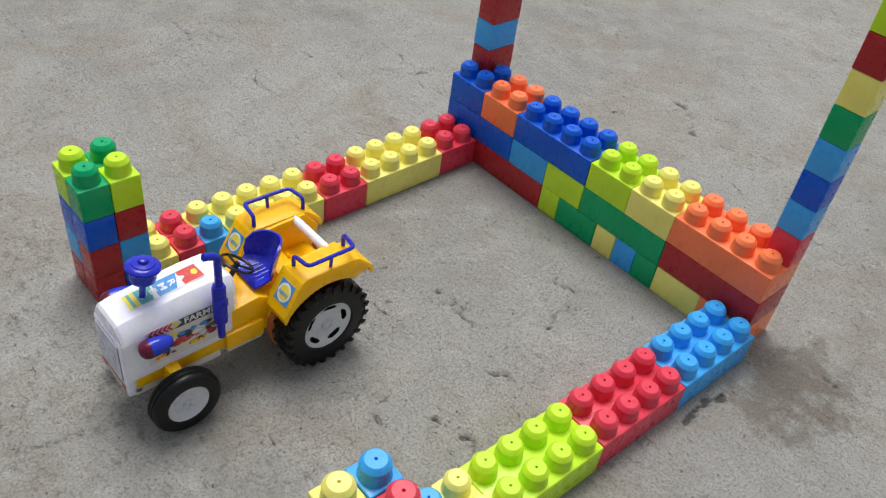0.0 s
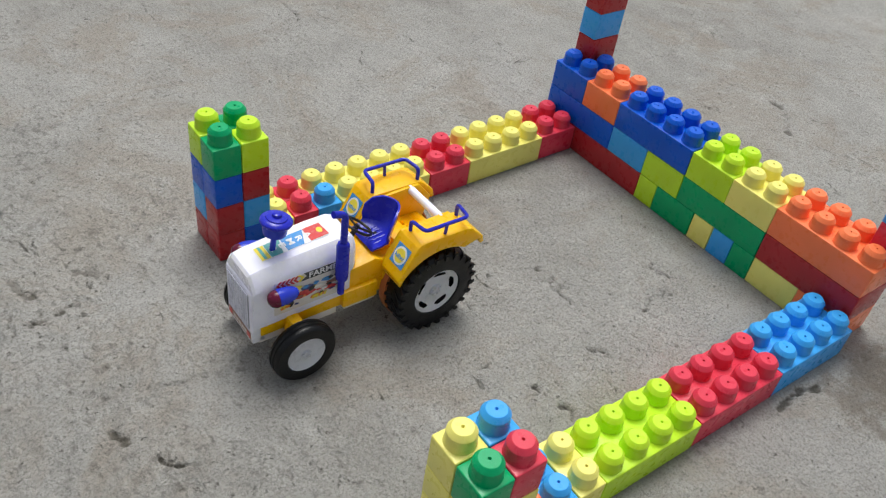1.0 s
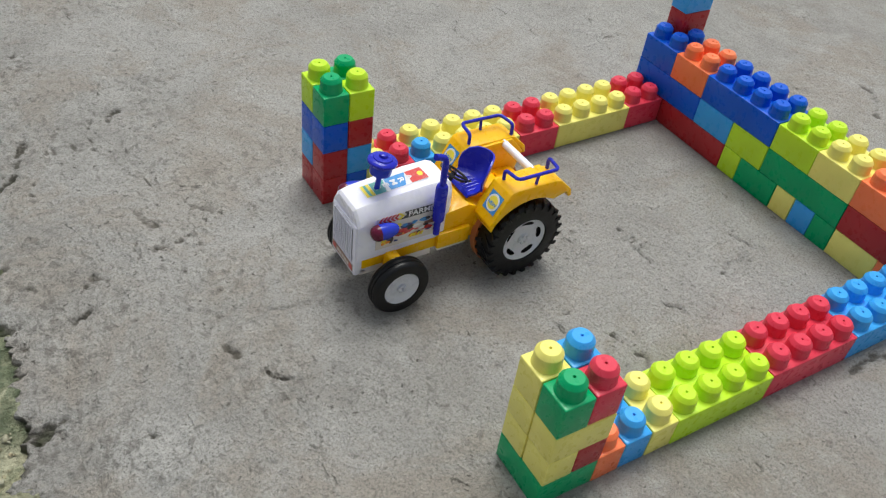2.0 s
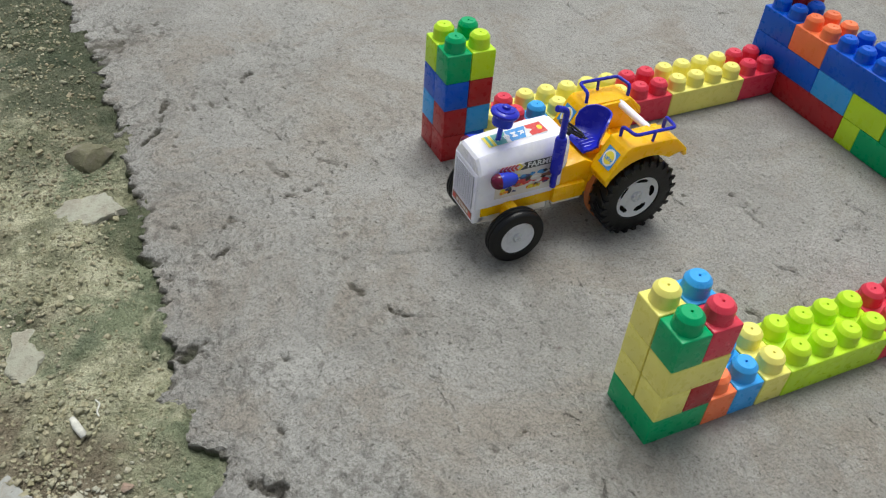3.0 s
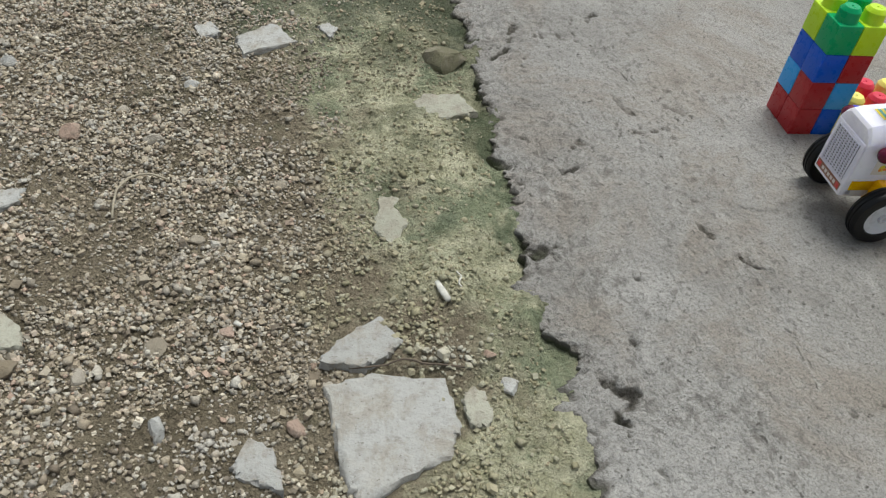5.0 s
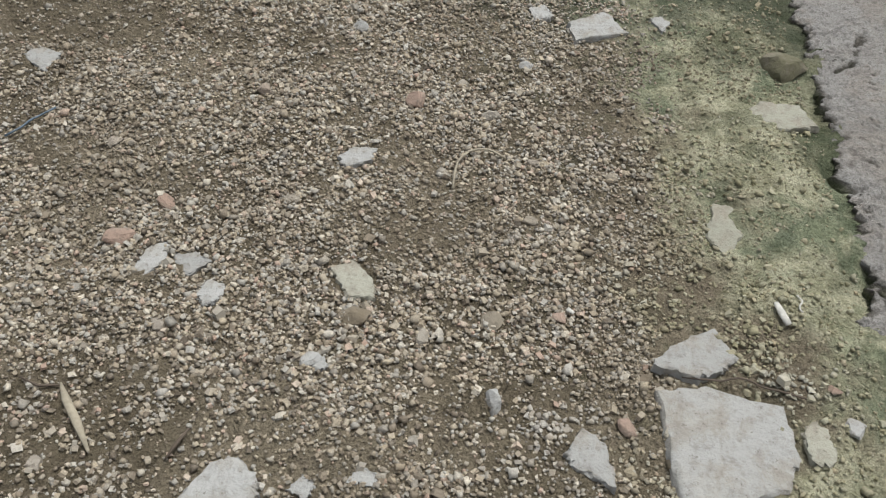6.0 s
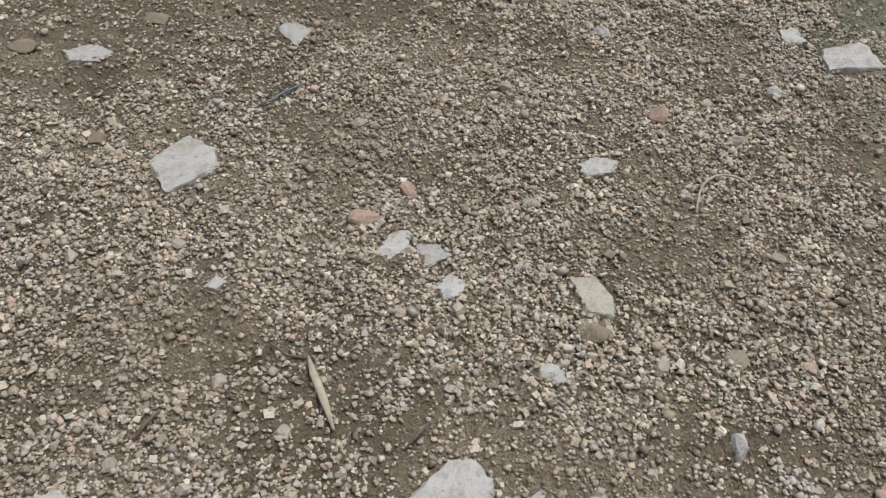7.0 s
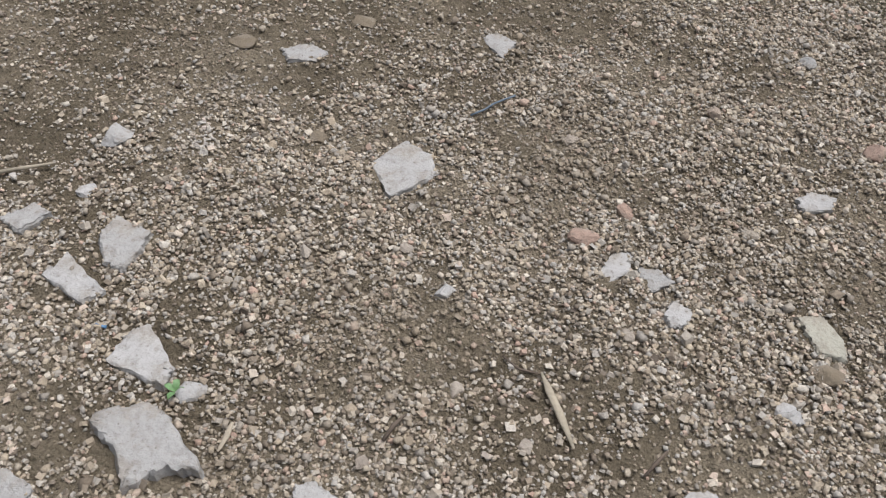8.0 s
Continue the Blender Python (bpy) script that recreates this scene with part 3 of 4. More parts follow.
def tread_lug(bm, R, ang, y0, y1, lean, w, high):
    """One raised bar of a tyre's tread, leaning round the wheel from y0 to y1."""
    rows = []
    for y, a in ((y0, ang), (y1, ang + lean)):
        for da, rr in ((-w, R - 0.002), (-w * 0.7, R + high), (w * 0.7, R + high), (w, R - 0.002)):
            rows.append(bm.verts.new((rr * math.cos(a + da), y, rr * math.sin(a + da))))
    p, q = rows[:4], rows[4:]
    for k in range(3):
        bm.faces.new((p[k], p[k + 1], q[k + 1], q[k]))
    bm.faces.new(p[::-1])
    bm.faces.new(q)


SIDEWAYS = Matrix.Rotation(radians(-90), 4, "X")


def wheel_part(parent, x, y, R, width, side, rear):
    """A wheel with its axle along y; side: +1 or -1, the way its outer face looks."""
    hub = new("rear_wheel" if rear else "front_wheel", None)
    rim_r = R * (0.565 if rear else 0.60)
    h = width / 2
    outer = [(rim_r, h * 0.80), (rim_r + 0.0012, h * 0.98), (R * 0.80, h), (R * 0.93, h * 0.93), (R * 0.985, h * 0.72), (R, h * 0.4), (R, -h * 0.4), (R * 0.985, -h * 0.72), (R * 0.93, -h * 0.93), (R * 0.8, -h), (R * 0.62, -h * 0.98), (R * 0.5, -h * 0.4), (R * 0.5, h * 0.3)]
    if not rear:
        outer[5:7] = [(R, h * 0.45), (R * 0.965, h * 0.36), (R * 0.965, h * 0.16), (R, h * 0.08), (R, -h * 0.08), (R * 0.965, -h * 0.16), (R * 0.965, -h * 0.36), (R, -h * 0.45)]
    tyre = turned(lathe_closed(outer, 56), SIDEWAYS)
    t = mesh_object("tyre", tyre, RUBBER, True)
    t.data.set_sharp_from_angle(angle=radians(35))
    # rim: a dished disc with five lens-shaped openings, or plain in front
    bm = bmesh.new()
    n = 160
    slit = [(0.64 + 0.024 * k, 0.62 + 0.012 * k) for k in range(11)]
    rings = [(0.0, 0.80), (0.10, 0.80), (0.24, 0.78), (0.26, 0.66), (0.45, 0.62), (0.60, 0.62)] + slit + [(0.93, 0.80), (1.0, 0.86), (1.0, 0.30)]
    vr = [[bm.verts.new((f * rim_r * math.cos(math.tau * k / n), z * h, f * rim_r * math.sin(math.tau * k / n))) for k in range(n)] for f, z in rings[1:]]
    mid = bm.verts.new((0, rings[0][1] * h, 0))
    for k in range(n):
        bm.faces.new((mid, vr[0][k], vr[0][(k + 1) % n]))
    for j, (a, b) in enumerate(zip(vr, vr[1:])):
        for k in range(n):
            off = abs((k + 0.5) % 32 - 16)
            mid_f = (rings[j + 1][0] + rings[j + 2][0]) / 2
            if rear and off < 10 * math.sqrt(max(0.0, 1 - ((mid_f - 0.76) / 0.105) ** 2)):
                continue
            bm.faces.new((a[k], a[(k + 1) % n], b[(k + 1) % n], b[k]))
    rim = mesh_object("rim", bm, SILVER, True)
    rim.data.set_sharp_from_angle(angle=radians(28))
    rim.parent = t
    back = turned(lathe([(rim_r * 0.98, 0), (rim_r * 0.98, 0.001)], 40), Matrix.Translation((0, h * 0.25, 0)) @ SIDEWAYS)
    back = mesh_object("wheel_well", back, BLACK)
    back.parent = t
    for k in range(5):
        a = math.tau * (k + 0.25) / 5
        nut = turned(lathe([(0.0022, 0), (0.0020, 0.0012), (0.0012, 0.0017)], 10), Matrix.Translation((rim_r * 0.17 * math.cos(a), h * 0.78, rim_r * 0.17 * math.sin(a))) @ SIDEWAYS)
        nut = mesh_object("nut", nut, SILVER, True)
        nut.parent = t
    if rear:
        count = 24
        for half, turn0, (y0, y1, rr, lean, w, high) in ((0, 0, (h * 0.98, h * 0.05, R - 0.0012, 0.19, 0.052, 0.0022)), (1, 0.5, (-h * 0.98, -h * 0.05, R - 0.0012, 0.19, 0.052, 0.0022)), (2, -0.08, (h * 1.03, h * 0.75, R * 0.90, 0.03, 0.055, R * 0.075))):
            bm = bmesh.new()
            tread_lug(bm, rr, 0, y0, y1, lean, w, high)
            bar = mesh_object("tread_bar", bm, RUBBER)
            for k in range(count):
                one = bar if k == 0 else new("tread_bar", bar.data)
                one.parent = t
                one.matrix_basis = Matrix.Rotation(math.tau * (k + turn0) / count, 4, "Y")
        ring = turned(lathe_closed([(R * 1.0, -h - 0.006), (R * 1.03, -h - 0.006), (R * 1.03, -h * 0.80), (R * 0.9, -h * 0.80), (R * 0.9, -h - 0.001), (R * 1.0, -h - 0.001)], 56), SIDEWAYS)
        ring = mesh_object("inner_band", ring, TERRACOTTA, True)
        ring.data.set_sharp_from_angle(angle=radians(35))
        ring.parent = t
        tagged(ring, "orange-brown plastic inner band")
    bpy.data.objects.remove(hub)
    t.name = "rear_wheel" if rear else "front_wheel"
    t.parent = parent
    t.matrix_basis = pose(x, y, R + (0.0008 if rear else 0.0), 0, 9, 0) @ Matrix.Rotation(0 if side > 0 else math.pi, 4, "Z")
    tagged(t, "black rubber tyre with deep tread bars" if rear else "narrow ribbed black rubber tyre")


def loft(sections, bm=None):
    bm = bm or bmesh.new()
    rings = [[bm.verts.new(p) for p in s] for s in sections]
    n = len(rings[0])
    for a, b in zip(rings, rings[1:]):
        for k in range(n):
            bm.faces.new((a[k], a[(k + 1) % n], b[(k + 1) % n], b[k]))
    bm.faces.new(rings[0][::-1])
    bm.faces.new(rings[-1])
    return bm


def toy_tractor():
    root = new("toy_tractor", None)
    tagged(root, "yellow and white plastic toy farm tractor with blue fittings", "toy tractor")
    # body
    part("chassis", slab_xz([(0.190, 0.050), (0.190, 0.067), (0.098, 0.067), (0.092, 0.094), (0.060, 0.098), (0.045, 0.090), (-0.034, 0.086), (-0.036, 0.060), (0.040, 0.050), (0.105, 0.050)], -0.0285, 0.0285, 0.0015), YELLOW, root, "glossy yellow plastic")
    part("side_step", box(0.058, 0.100, -0.034, 0.034, 0.050, 0.071, 0.002), YELLOW, root)
    part("skirt", box(0.104, 0.192, -0.0275, 0.0275, 0.041, 0.0502, 0.001), FROST, root, "milky translucent plastic")
    part("step_skirt", box(0.060, 0.098, -0.032, 0.032, 0.046, 0.0502, 0.001), FROST, root)

    def section(x, hw, zb, zs, ht, zt):
        return [(x, -hw, zb), (x, -hw, zs), (x, -(hw + ht) / 2 - 0.001, (zs + zt) / 2 + 0.0015), (x, -ht, zt), (x, ht, zt), (x, (hw + ht) / 2 + 0.001, (zs + zt) / 2 + 0.0015), (x, hw, zs), (x, hw, zb)]

    hood_bm = loft([section(0.0785, 0.016, 0.094, 0.108, 0.012, 0.120), section(0.081, 0.022, 0.090, 0.112, 0.017, 0.127), section(0.086, 0.027, 0.080, 0.115, 0.019, 0.132), section(0.093, 0.0295, 0.066, 0.116, 0.020, 0.1345), section(0.12, 0.030, 0.066, 0.116, 0.020, 0.134), section(0.184, 0.030, 0.064, 0.112, 0.0185, 0.1285), section(0.194, 0.0295, 0.064, 0.110, 0.018, 0.126), section(0.1965, 0.0285, 0.064, 0.108, 0.0165, 0.1225)])
    bmesh.ops.recalc_face_normals(hood_bm, faces=hood_bm.faces)
    hood = part("hood", hood_bm, WHITE, root, "white plastic hood with printed labels", sharp=24)
    part("nose", box(0.183, 0.1985, -0.0275, 0.0275, 0.042, 0.109, 0.0022), WHITE, root)
    # grille
    grille = part("grille", box(0.1975, 0.1990, -0.0215, 0.0215, 0.060, 0.105, 0.0003), DARK, root, "dark grille behind white bars")
    for k in range(9):
        y = -0.0205 + 0.041 * k / 8
        part("bar", box(0.1988, 0.2000, y - 0.0009, y + 0.0009, 0.060, 0.105), WHITE, grille, smooth=False)
    for k in range(15):
        z = 0.0605 + 0.044 * k / 14
        part("cross_bar", box(0.1988, 0.1996, -0.0214, 0.0214, z - 0.0007, z + 0.0007), WHITE, grille, smooth=False)
    badge = part("name_plate", plate(rect(-0.024, 0.024, -0.0045, 0.0045), axes((0.1986, 0, 0.051), (0, 1, 0), (0, 0, 1))), INK["brown"], root)
    for k in range(5):
        part("printed_bar", plate(rect(-0.013 + 0.006 * k, -0.009 + 0.006 * k, -0.002, 0.002), axes((0.19890, 0, 0.051), (0, 1, 0), (0, 0, 1))), INK["paper"], badge, smooth=False)
    for s in (-1, 1):
        part("printed_square", plate(rect(-0.003, 0.003, -0.003, 0.003), axes((0.19890, s * 0.0195, 0.051), (0, 1, 0), (0, 0, 1))), INK["red"], badge, smooth=False)
    # labels on the hood's flanks
    for s in (-1, 1):
        def at(u, z, lift=0.0):
            """A place on the flank, u metres back from the nose."""
            return axes((0.188 - u, s * (0.0301 + lift), z + 0.003), (-s, 0, 0), (0, 0, 1))

        def flip(o):
            return [(s * x, y) for x, y in o][::s]

        side = part("side_label", plate(flip(rect(0.012, 0.090, -0.021, 0.021)), at(0, 0.0915)), INK["paper"], root, "printed label with chevrons and a machine")
        part("banner", plate(flip([(0.040, -0.0045), (0.094, -0.0045), (0.094, 0.0045), (0.044, 0.0045), (0.047, 0)]), at(0, 0.1085, 0.0003)), INK["black"], side, smooth=False)
        part("banner_tail", plate(flip([(0.036, -0.0045), (0.0395, -0.0045), (0.0445, 0), (0.0395, 0.0045), (0.036, 0.0045), (0.041, 0)]), at(0, 0.1085, 0.0003)), INK["yellow"], side, smooth=False)
        lettering("FARMER", 0.0092, at(0.068, 0.1085, 0.0008), INK["white"], side, 1.15)
        for k in range(5):
            u = 0.014 + 0.0046 * k
            part("chevron", plate(flip([(u, 0), (u + 0.004, -0.0042), (u + 0.0068, -0.0042), (u + 0.0028, 0), (u + 0.0068, 0.0042), (u + 0.004, 0.0042)]), at(0, 0.1085, 0.0003)), INK["red"], side, smooth=False)
        rng = random.Random(23)
        shapes = [("navy", 0.048, 0.093, 0.020, 0.008), ("red", 0.045, 0.086, 0.026, 0.010), ("black", 0.032, 0.088, 0.012, 0.009), ("yellow", 0.037, 0.097, 0.010, 0.007), ("orange", 0.058, 0.078, 0.022, 0.005), ("blue", 0.070, 0.096, 0.014, 0.006), ("brown", 0.078, 0.090, 0.016, 0.006), ("black", 0.030, 0.080, 0.007, 0.010), ("red", 0.075, 0.083, 0.012, 0.007), ("yellow", 0.022, 0.079, 0.009, 0.009), ("black", 0.052, 0.0895, 0.006, 0.006), ("white", 0.060, 0.0905, 0.012, 0.003), ("black", 0.083, 0.079, 0.004, 0.009), ("orange", 0.020, 0.077, 0.004, 0.004)]
        inks = ["black", "red", "navy", "orange", "yellow", "brown", "blue", "white", "black"]
        shapes += [(inks[k % 9], rng.uniform(0.024, 0.085), rng.uniform(0.076, 0.098), rng.uniform(0.003, 0.009), rng.uniform(0.002, 0.0045)) for k in range(30)]
        for k, (c, u, z, w, h) in enumerate(shapes):
            o = [(w / 2 * math.cos(a) * rng.uniform(0.6, 1.15), h / 2 * math.sin(a) * rng.uniform(0.6, 1.2)) for a in np.linspace(0, math.tau, 9, endpoint=False)]
            part("printed_patch", plate(flip([(u + x, y) for x, y in o]), at(0, z, 0.0003 + 0.00003 * k)), INK[c], side, smooth=False)
        for k in range(4):
            u = 0.052 + 0.0045 * k
            part("printed_stripe", plate(flip([(u, -0.0022), (u + 0.0022, -0.0022), (u + 0.0034, 0.0022), (u + 0.0012, 0.0022)]), at(0, 0.0785, 0.0016)), INK["yellow"], side, smooth=False)
    # label on the hood's top: letters one below the other
    def top(u, v, lift=0.0):
        x = 0.178 - u
        return axes((x, v, np.interp(x, [0.12, 0.184], [0.1341, 0.1286]) + lift), (0, 1, 0), (-1, 0, 0.086))

    deck = part("top_label", plate(rect(-0.0105, 0.0105, 0, 0.073), top(0, 0)), INK["white"], root, "colourful printed label with white letters")
    for c, u0, u1, skew in (("yellow", 0.001, 0.0105, 0.0), ("teal", 0.0112, 0.027, 0.004), ("blue", 0.0285, 0.052, 0.006), ("red", 0.0535, 0.0722, -0.001)):
        part("printed_field", plate([(-0.0096, u0), (0.0096, u0), (0.0096, u1 - skew), (-0.0096, u1 + skew * 0.2)], top(0, 0, 0.0003)), INK[c], deck, smooth=False)
    part("printed_bar", plate(rect(-0.009, 0.009, 0.004, 0.007), top(0, 0, 0.0006)), INK["teal"], deck, smooth=False)
    for k, ch in enumerate("REMRAF"):
        lettering(ch, 0.0088, top(0.0170 + 0.0092 * k, 0.0, 0.0007), INK["white"], deck, 1.45)
    part("printed_badge", plate([(0.004 * math.cos(a), 0.0675 + 0.003 * math.sin(a)) for a in np.linspace(0, math.tau, 16, endpoint=False)], top(0, 0, 0.0006)), INK["yellow"], deck, smooth=False)
    # lamps
    for s in (-1, 1):
        lamp = part("headlamp", turned(lathe([(0.0008, -0.017), (0.0035, -0.0165), (0.0062, -0.013), (0.0080, -0.007), (0.0088, 0.0), (0.0088, 0.005)], 20), Matrix.Translation((0.172, s * 0.0385, 0.105)) @ Matrix.Rotation(radians(90), 4, "Y")), CLEAR_BLUE, root, "glossy blue plastic lamp shell")
        part("lens", turned(lathe([(0.0088, 0.0), (0.0086, 0.003), (0.0068, 0.0068), (0.0035, 0.0088), (0.0006, 0.0093)], 20), Matrix.Translation((0.1771, s * 0.0385, 0.105)) @ Matrix.Rotation(radians(90), 4, "Y")), TAIL_RED, lamp, "dark red lens")
        part("bracket", tube([(0.168, s * 0.028, 0.104), (0.168, s * 0.034, 0.1045)], 0.003), NAVY, lamp)
    # air filter
    jar = part("air_filter", turned(lathe([(0.0030, -0.0245), (0.0028, -0.004), (0.006, -0.003), (0.0112, 0.0), (0.0118, 0.003), (0.0118, 0.010), (0.0112, 0.012), (0.0128, 0.0125)], 28), pose(0.159, 0, 0.150, 0, -8, 0)), CLEAR_BLUE, root, "glossy blue plastic jar on a stem")
    part("cap", turned(lathe([(0.0150, 0.0), (0.0158, 0.0012), (0.0156, 0.0032), (0.0138, 0.0050), (0.0105, 0.0056), (0.0100, 0.0068), (0.0066, 0.0074), (0.0048, 0.0076), (0.0044, 0.0102), (0.003, 0.0110)], 28), pose(0.159, 0, 0.150, 0, -8, 0) @ Matrix.Translation((0, 0, 0.0122))), NAVY, jar)
    # exhaust
    line = rounded([(0.107, 0.0385, 0.080), (0.106, 0.0385, 0.168), (0.106, 0.0385, 0.180), (0.119, 0.0385, 0.184)], 0.007)
    pipe = part("exhaust_pipe", tube(line, 0.0036, 14), NAVY, root, "dark blue plastic pipe")
    part("silencer", turned(lathe([(0.0036, 0.0), (0.0062, 0.004), (0.0066, 0.010), (0.0066, 0.046), (0.0056, 0.049), (0.0042, 0.050)], 18), Matrix.Translation((0.1066, 0.0385, 0.096))), NAVY, pipe)
    # steering
    m = pose(0.066, 0, 0.123, 0, -32, 0)
    ring = part("steering_wheel", turned(torus(0.0165, 0.0015), m), BLACK, root, "thin black plastic ring")
    for k in range(3):
        a = math.tau * (k / 3 + 0.08)
        part("spoke", turned(tube([(0, 0, -0.001), (0.0165 * math.cos(a), 0.0165 * math.sin(a), 0)], 0.0013, 8), m), BLACK, ring)
    part("column", tube([m @ Vector((0, 0, 0.0015)), m @ Vector((0, 0, -0.033))], 0.0028), BLACK, ring)
    # seat: a ribbed pan that curves up into a bucket back
    rows = []
    for x, z, hw, lip in ((0.060, 0.101, 0.0200, 0.0), (0.057, 0.1035, 0.0210, 0.001), (0.046, 0.104, 0.0220, 0.003), (0.036, 0.105, 0.0230, 0.007), (0.029, 0.109, 0.0235, 0.012), (0.0245, 0.117, 0.0238, 0.016), (0.0215, 0.127, 0.0235, 0.016), (0.0200, 0.135, 0.0200, 0.012), (0.0195, 0.138, 0.0140, 0.006)):
        rows.append([(x + lip * (v * v) * 1.3, v * hw, z + (lip * 0.55 if x > 0.03 else 0) * v * v) for v in np.linspace(-1, 1, 13)])
    bm = bmesh.new()
    vs = [[bm.verts.new(p) for p in r] for r in rows]
    for a, b in zip(vs, vs[1:]):
        for k in range(12):
            bm.faces.new((a[k], a[k + 1], b[k + 1], b[k]))
    bmesh.ops.recalc_face_normals(bm, faces=bm.faces)
    thick = bmesh.ops.solidify(bm, geom=bm.faces[:], thickness=0.0022)
    seat = part("seat", bm, NAVY, root, "blue plastic bucket seat with ribs")
    for k in range(6):
        y = -0.0135 + 0.0054 * k
        part("rib", tube([(0.0565, y, 0.1022), (0.053, y, 0.1040), (0.036, y, 0.1052)], 0.0009, 6), NAVY, seat)
    part("screw_hole", turned(lathe([(0.0024, 0), (0.0022, 0.0006)], 12), Matrix.Translation((0.043, 0, 0.1042))), BLACK, seat)
    part("seat_post", box(0.030, 0.052, -0.012, 0.012, 0.088, 0.103, 0.001), YELLOW, seat)
    # rear deck and hitch
    part("rear_deck", slab_xz([(0.026, 0.084), (0.026, 0.097), (0.004, 0.097), (0.002, 0.091), (-0.030, 0.089), (-0.036, 0.084), (-0.036, 0.060), (0.0, 0.060)], -0.0262, 0.0262, 0.0012), YELLOW, root)
    for y in (-0.012, 0.0, 0.012):
        part("deck_rib", slab_xz([(0.002, 0.0905), (0.002, 0.100), (-0.004, 0.0905)], y - 0.0008, y + 0.0008), YELLOW, root, smooth=False)
    hitch = bmesh.new()
    tube(rounded([(-0.034, -0.016, 0.070), (-0.058, -0.012, 0.068), (-0.058, 0.012, 0.068), (-0.034, 0.016, 0.070)], 0.006), 0.0030, 8, hitch)
    tube([(-0.034, 0, 0.072), (-0.058, 0, 0.069)], 0.0026, 8, hitch)
    part("hitch", hitch, YELLOW, root)
    # mudguards with their rails
    for s in (-1, 1):
        arch = [(0.0575 * math.cos(radians(a)), 0.052 + 0.0575 * math.sin(radians(a))) for a in range(122, 32, -6)]
        outline = [(0.050, 0.078), (0.053, 0.088), (0.032, 0.1245), (0.027, 0.1275), (-0.030, 0.1265), (-0.037, 0.1245), (-0.054, 0.1085), (-0.0565, 0.099), (-0.052, 0.098), (-0.048, 0.106)] + arch
        y0, y1 = sorted((s * 0.030, s * 0.0615))
        guard = part("mudguard", slab_xz(outline, y0, y1, 0.0012), YELLOW, root, "yellow plastic mudguard with a blue rail")
        wall = [(0.050, 0.076), (0.052, 0.088), (0.031, 0.1245), (-0.030, 0.1260), (-0.048, 0.105), (-0.040, 0.080), (-0.030, 0.066), (0.052, 0.066)]
        y0, y1 = sorted((s * 0.0262, s * 0.0302))
        part("inner_wall", slab_xz(wall, y0, y1, 0.0008), YELLOW, guard)
        line = rounded([(0.025, s * 0.036, 0.125), (0.025, s * 0.036, 0.140), (0.023, s * 0.058, 0.141), (-0.031, s * 0.058, 0.140), (-0.034, s * 0.036, 0.140), (-0.034, s * 0.036, 0.122)], 0.005)
        rail = part("rail", tube(line, 0.0021, 10), NAVY, guard, "bent blue plastic rod")
        part("rail_post", tube([(-0.004, s * 0.058, 0.140), (-0.004, s * 0.0565, 0.125)], 0.0018, 8), NAVY, rail)
        nose = Vector((0.032 - 0.053, 0, 0.1245 - 0.088)).normalized()
        mid = Vector((0.0425, s * 0.046, 0.1063)) + Vector((nose.z, 0, -nose.x)) * 0.0004
        m = axes(mid, (0, 1, 0), nose)
        tag = part("printed_label", plate([(-0.0105, -0.010), (0.0105, -0.010), (0.0105, 0.013), (-0.0105, 0.013)], m), INK["blue"], guard, "blue label with a yellow badge")
        round_ = [(0.0092 * math.cos(a), 0.0015 + 0.0100 * math.sin(a)) for a in np.linspace(0, math.tau, 20, endpoint=False)]
        part("badge_edge", plate(round_, m @ Matrix.Translation((0, 0, 0.0003))), INK["white"], tag, smooth=False)
        part("badge", plate([(x * 0.78, 0.0015 + (y - 0.0015) * 0.78) for x, y in round_], m @ Matrix.Translation((0, 0, 0.0006))), INK["yellow"], tag, smooth=False)
        lettering("NEW", 0.0055, m @ Matrix.Translation((0, 0, 0.0010)), INK["blue"], tag, 1.1)
        part("tail_label", plate(rect(-0.006, 0.006, -0.006, 0.006), axes((-0.0413, s * 0.046, 0.1175), (0, -1, 0), (0.68, 0, 0.72)), 0.0004), INK["brown"], guard)
    part("cross_rod", tube([(-0.020, -0.031, 0.1215), (-0.020, 0.031, 0.1215)], 0.0046, 14), WHITE, root, "white plastic rod")
    # axles and wheels
    part("front_axle", box(0.149, 0.163, -0.046, 0.046, 0.036, 0.0505, 0.0015), YELLOW, root)
    for s in (-1, 1):
        part("axle_arm", slab_xz([(0.146, 0.049), (0.151, 0.066), (0.163, 0.066), (0.165, 0.049), (0.160, 0.036), (0.150, 0.036)], *sorted((s * 0.028, s * 0.042)), 0.001), YELLOW, root)
        wheel_part(root, 0.156, s * 0.0510, 0.0345, 0.019, s, False)
        wheel_part(root, 0.0, s * 0.0490, 0.0505, 0.030, s, True)
    part("rear_axle", tube([(0, -0.045, 0.051), (0, 0.045, 0.051)], 0.004), BLACK, root)
    root.matrix_basis = pose(0.3850, 0.1960, 0.0006, 0, 0, 0.4) @ Matrix.Scale(0.975, 4)
    return root


toy_tractor()


# ---- broken mortar, stones and litter lying on the soil ----
LAIN = []


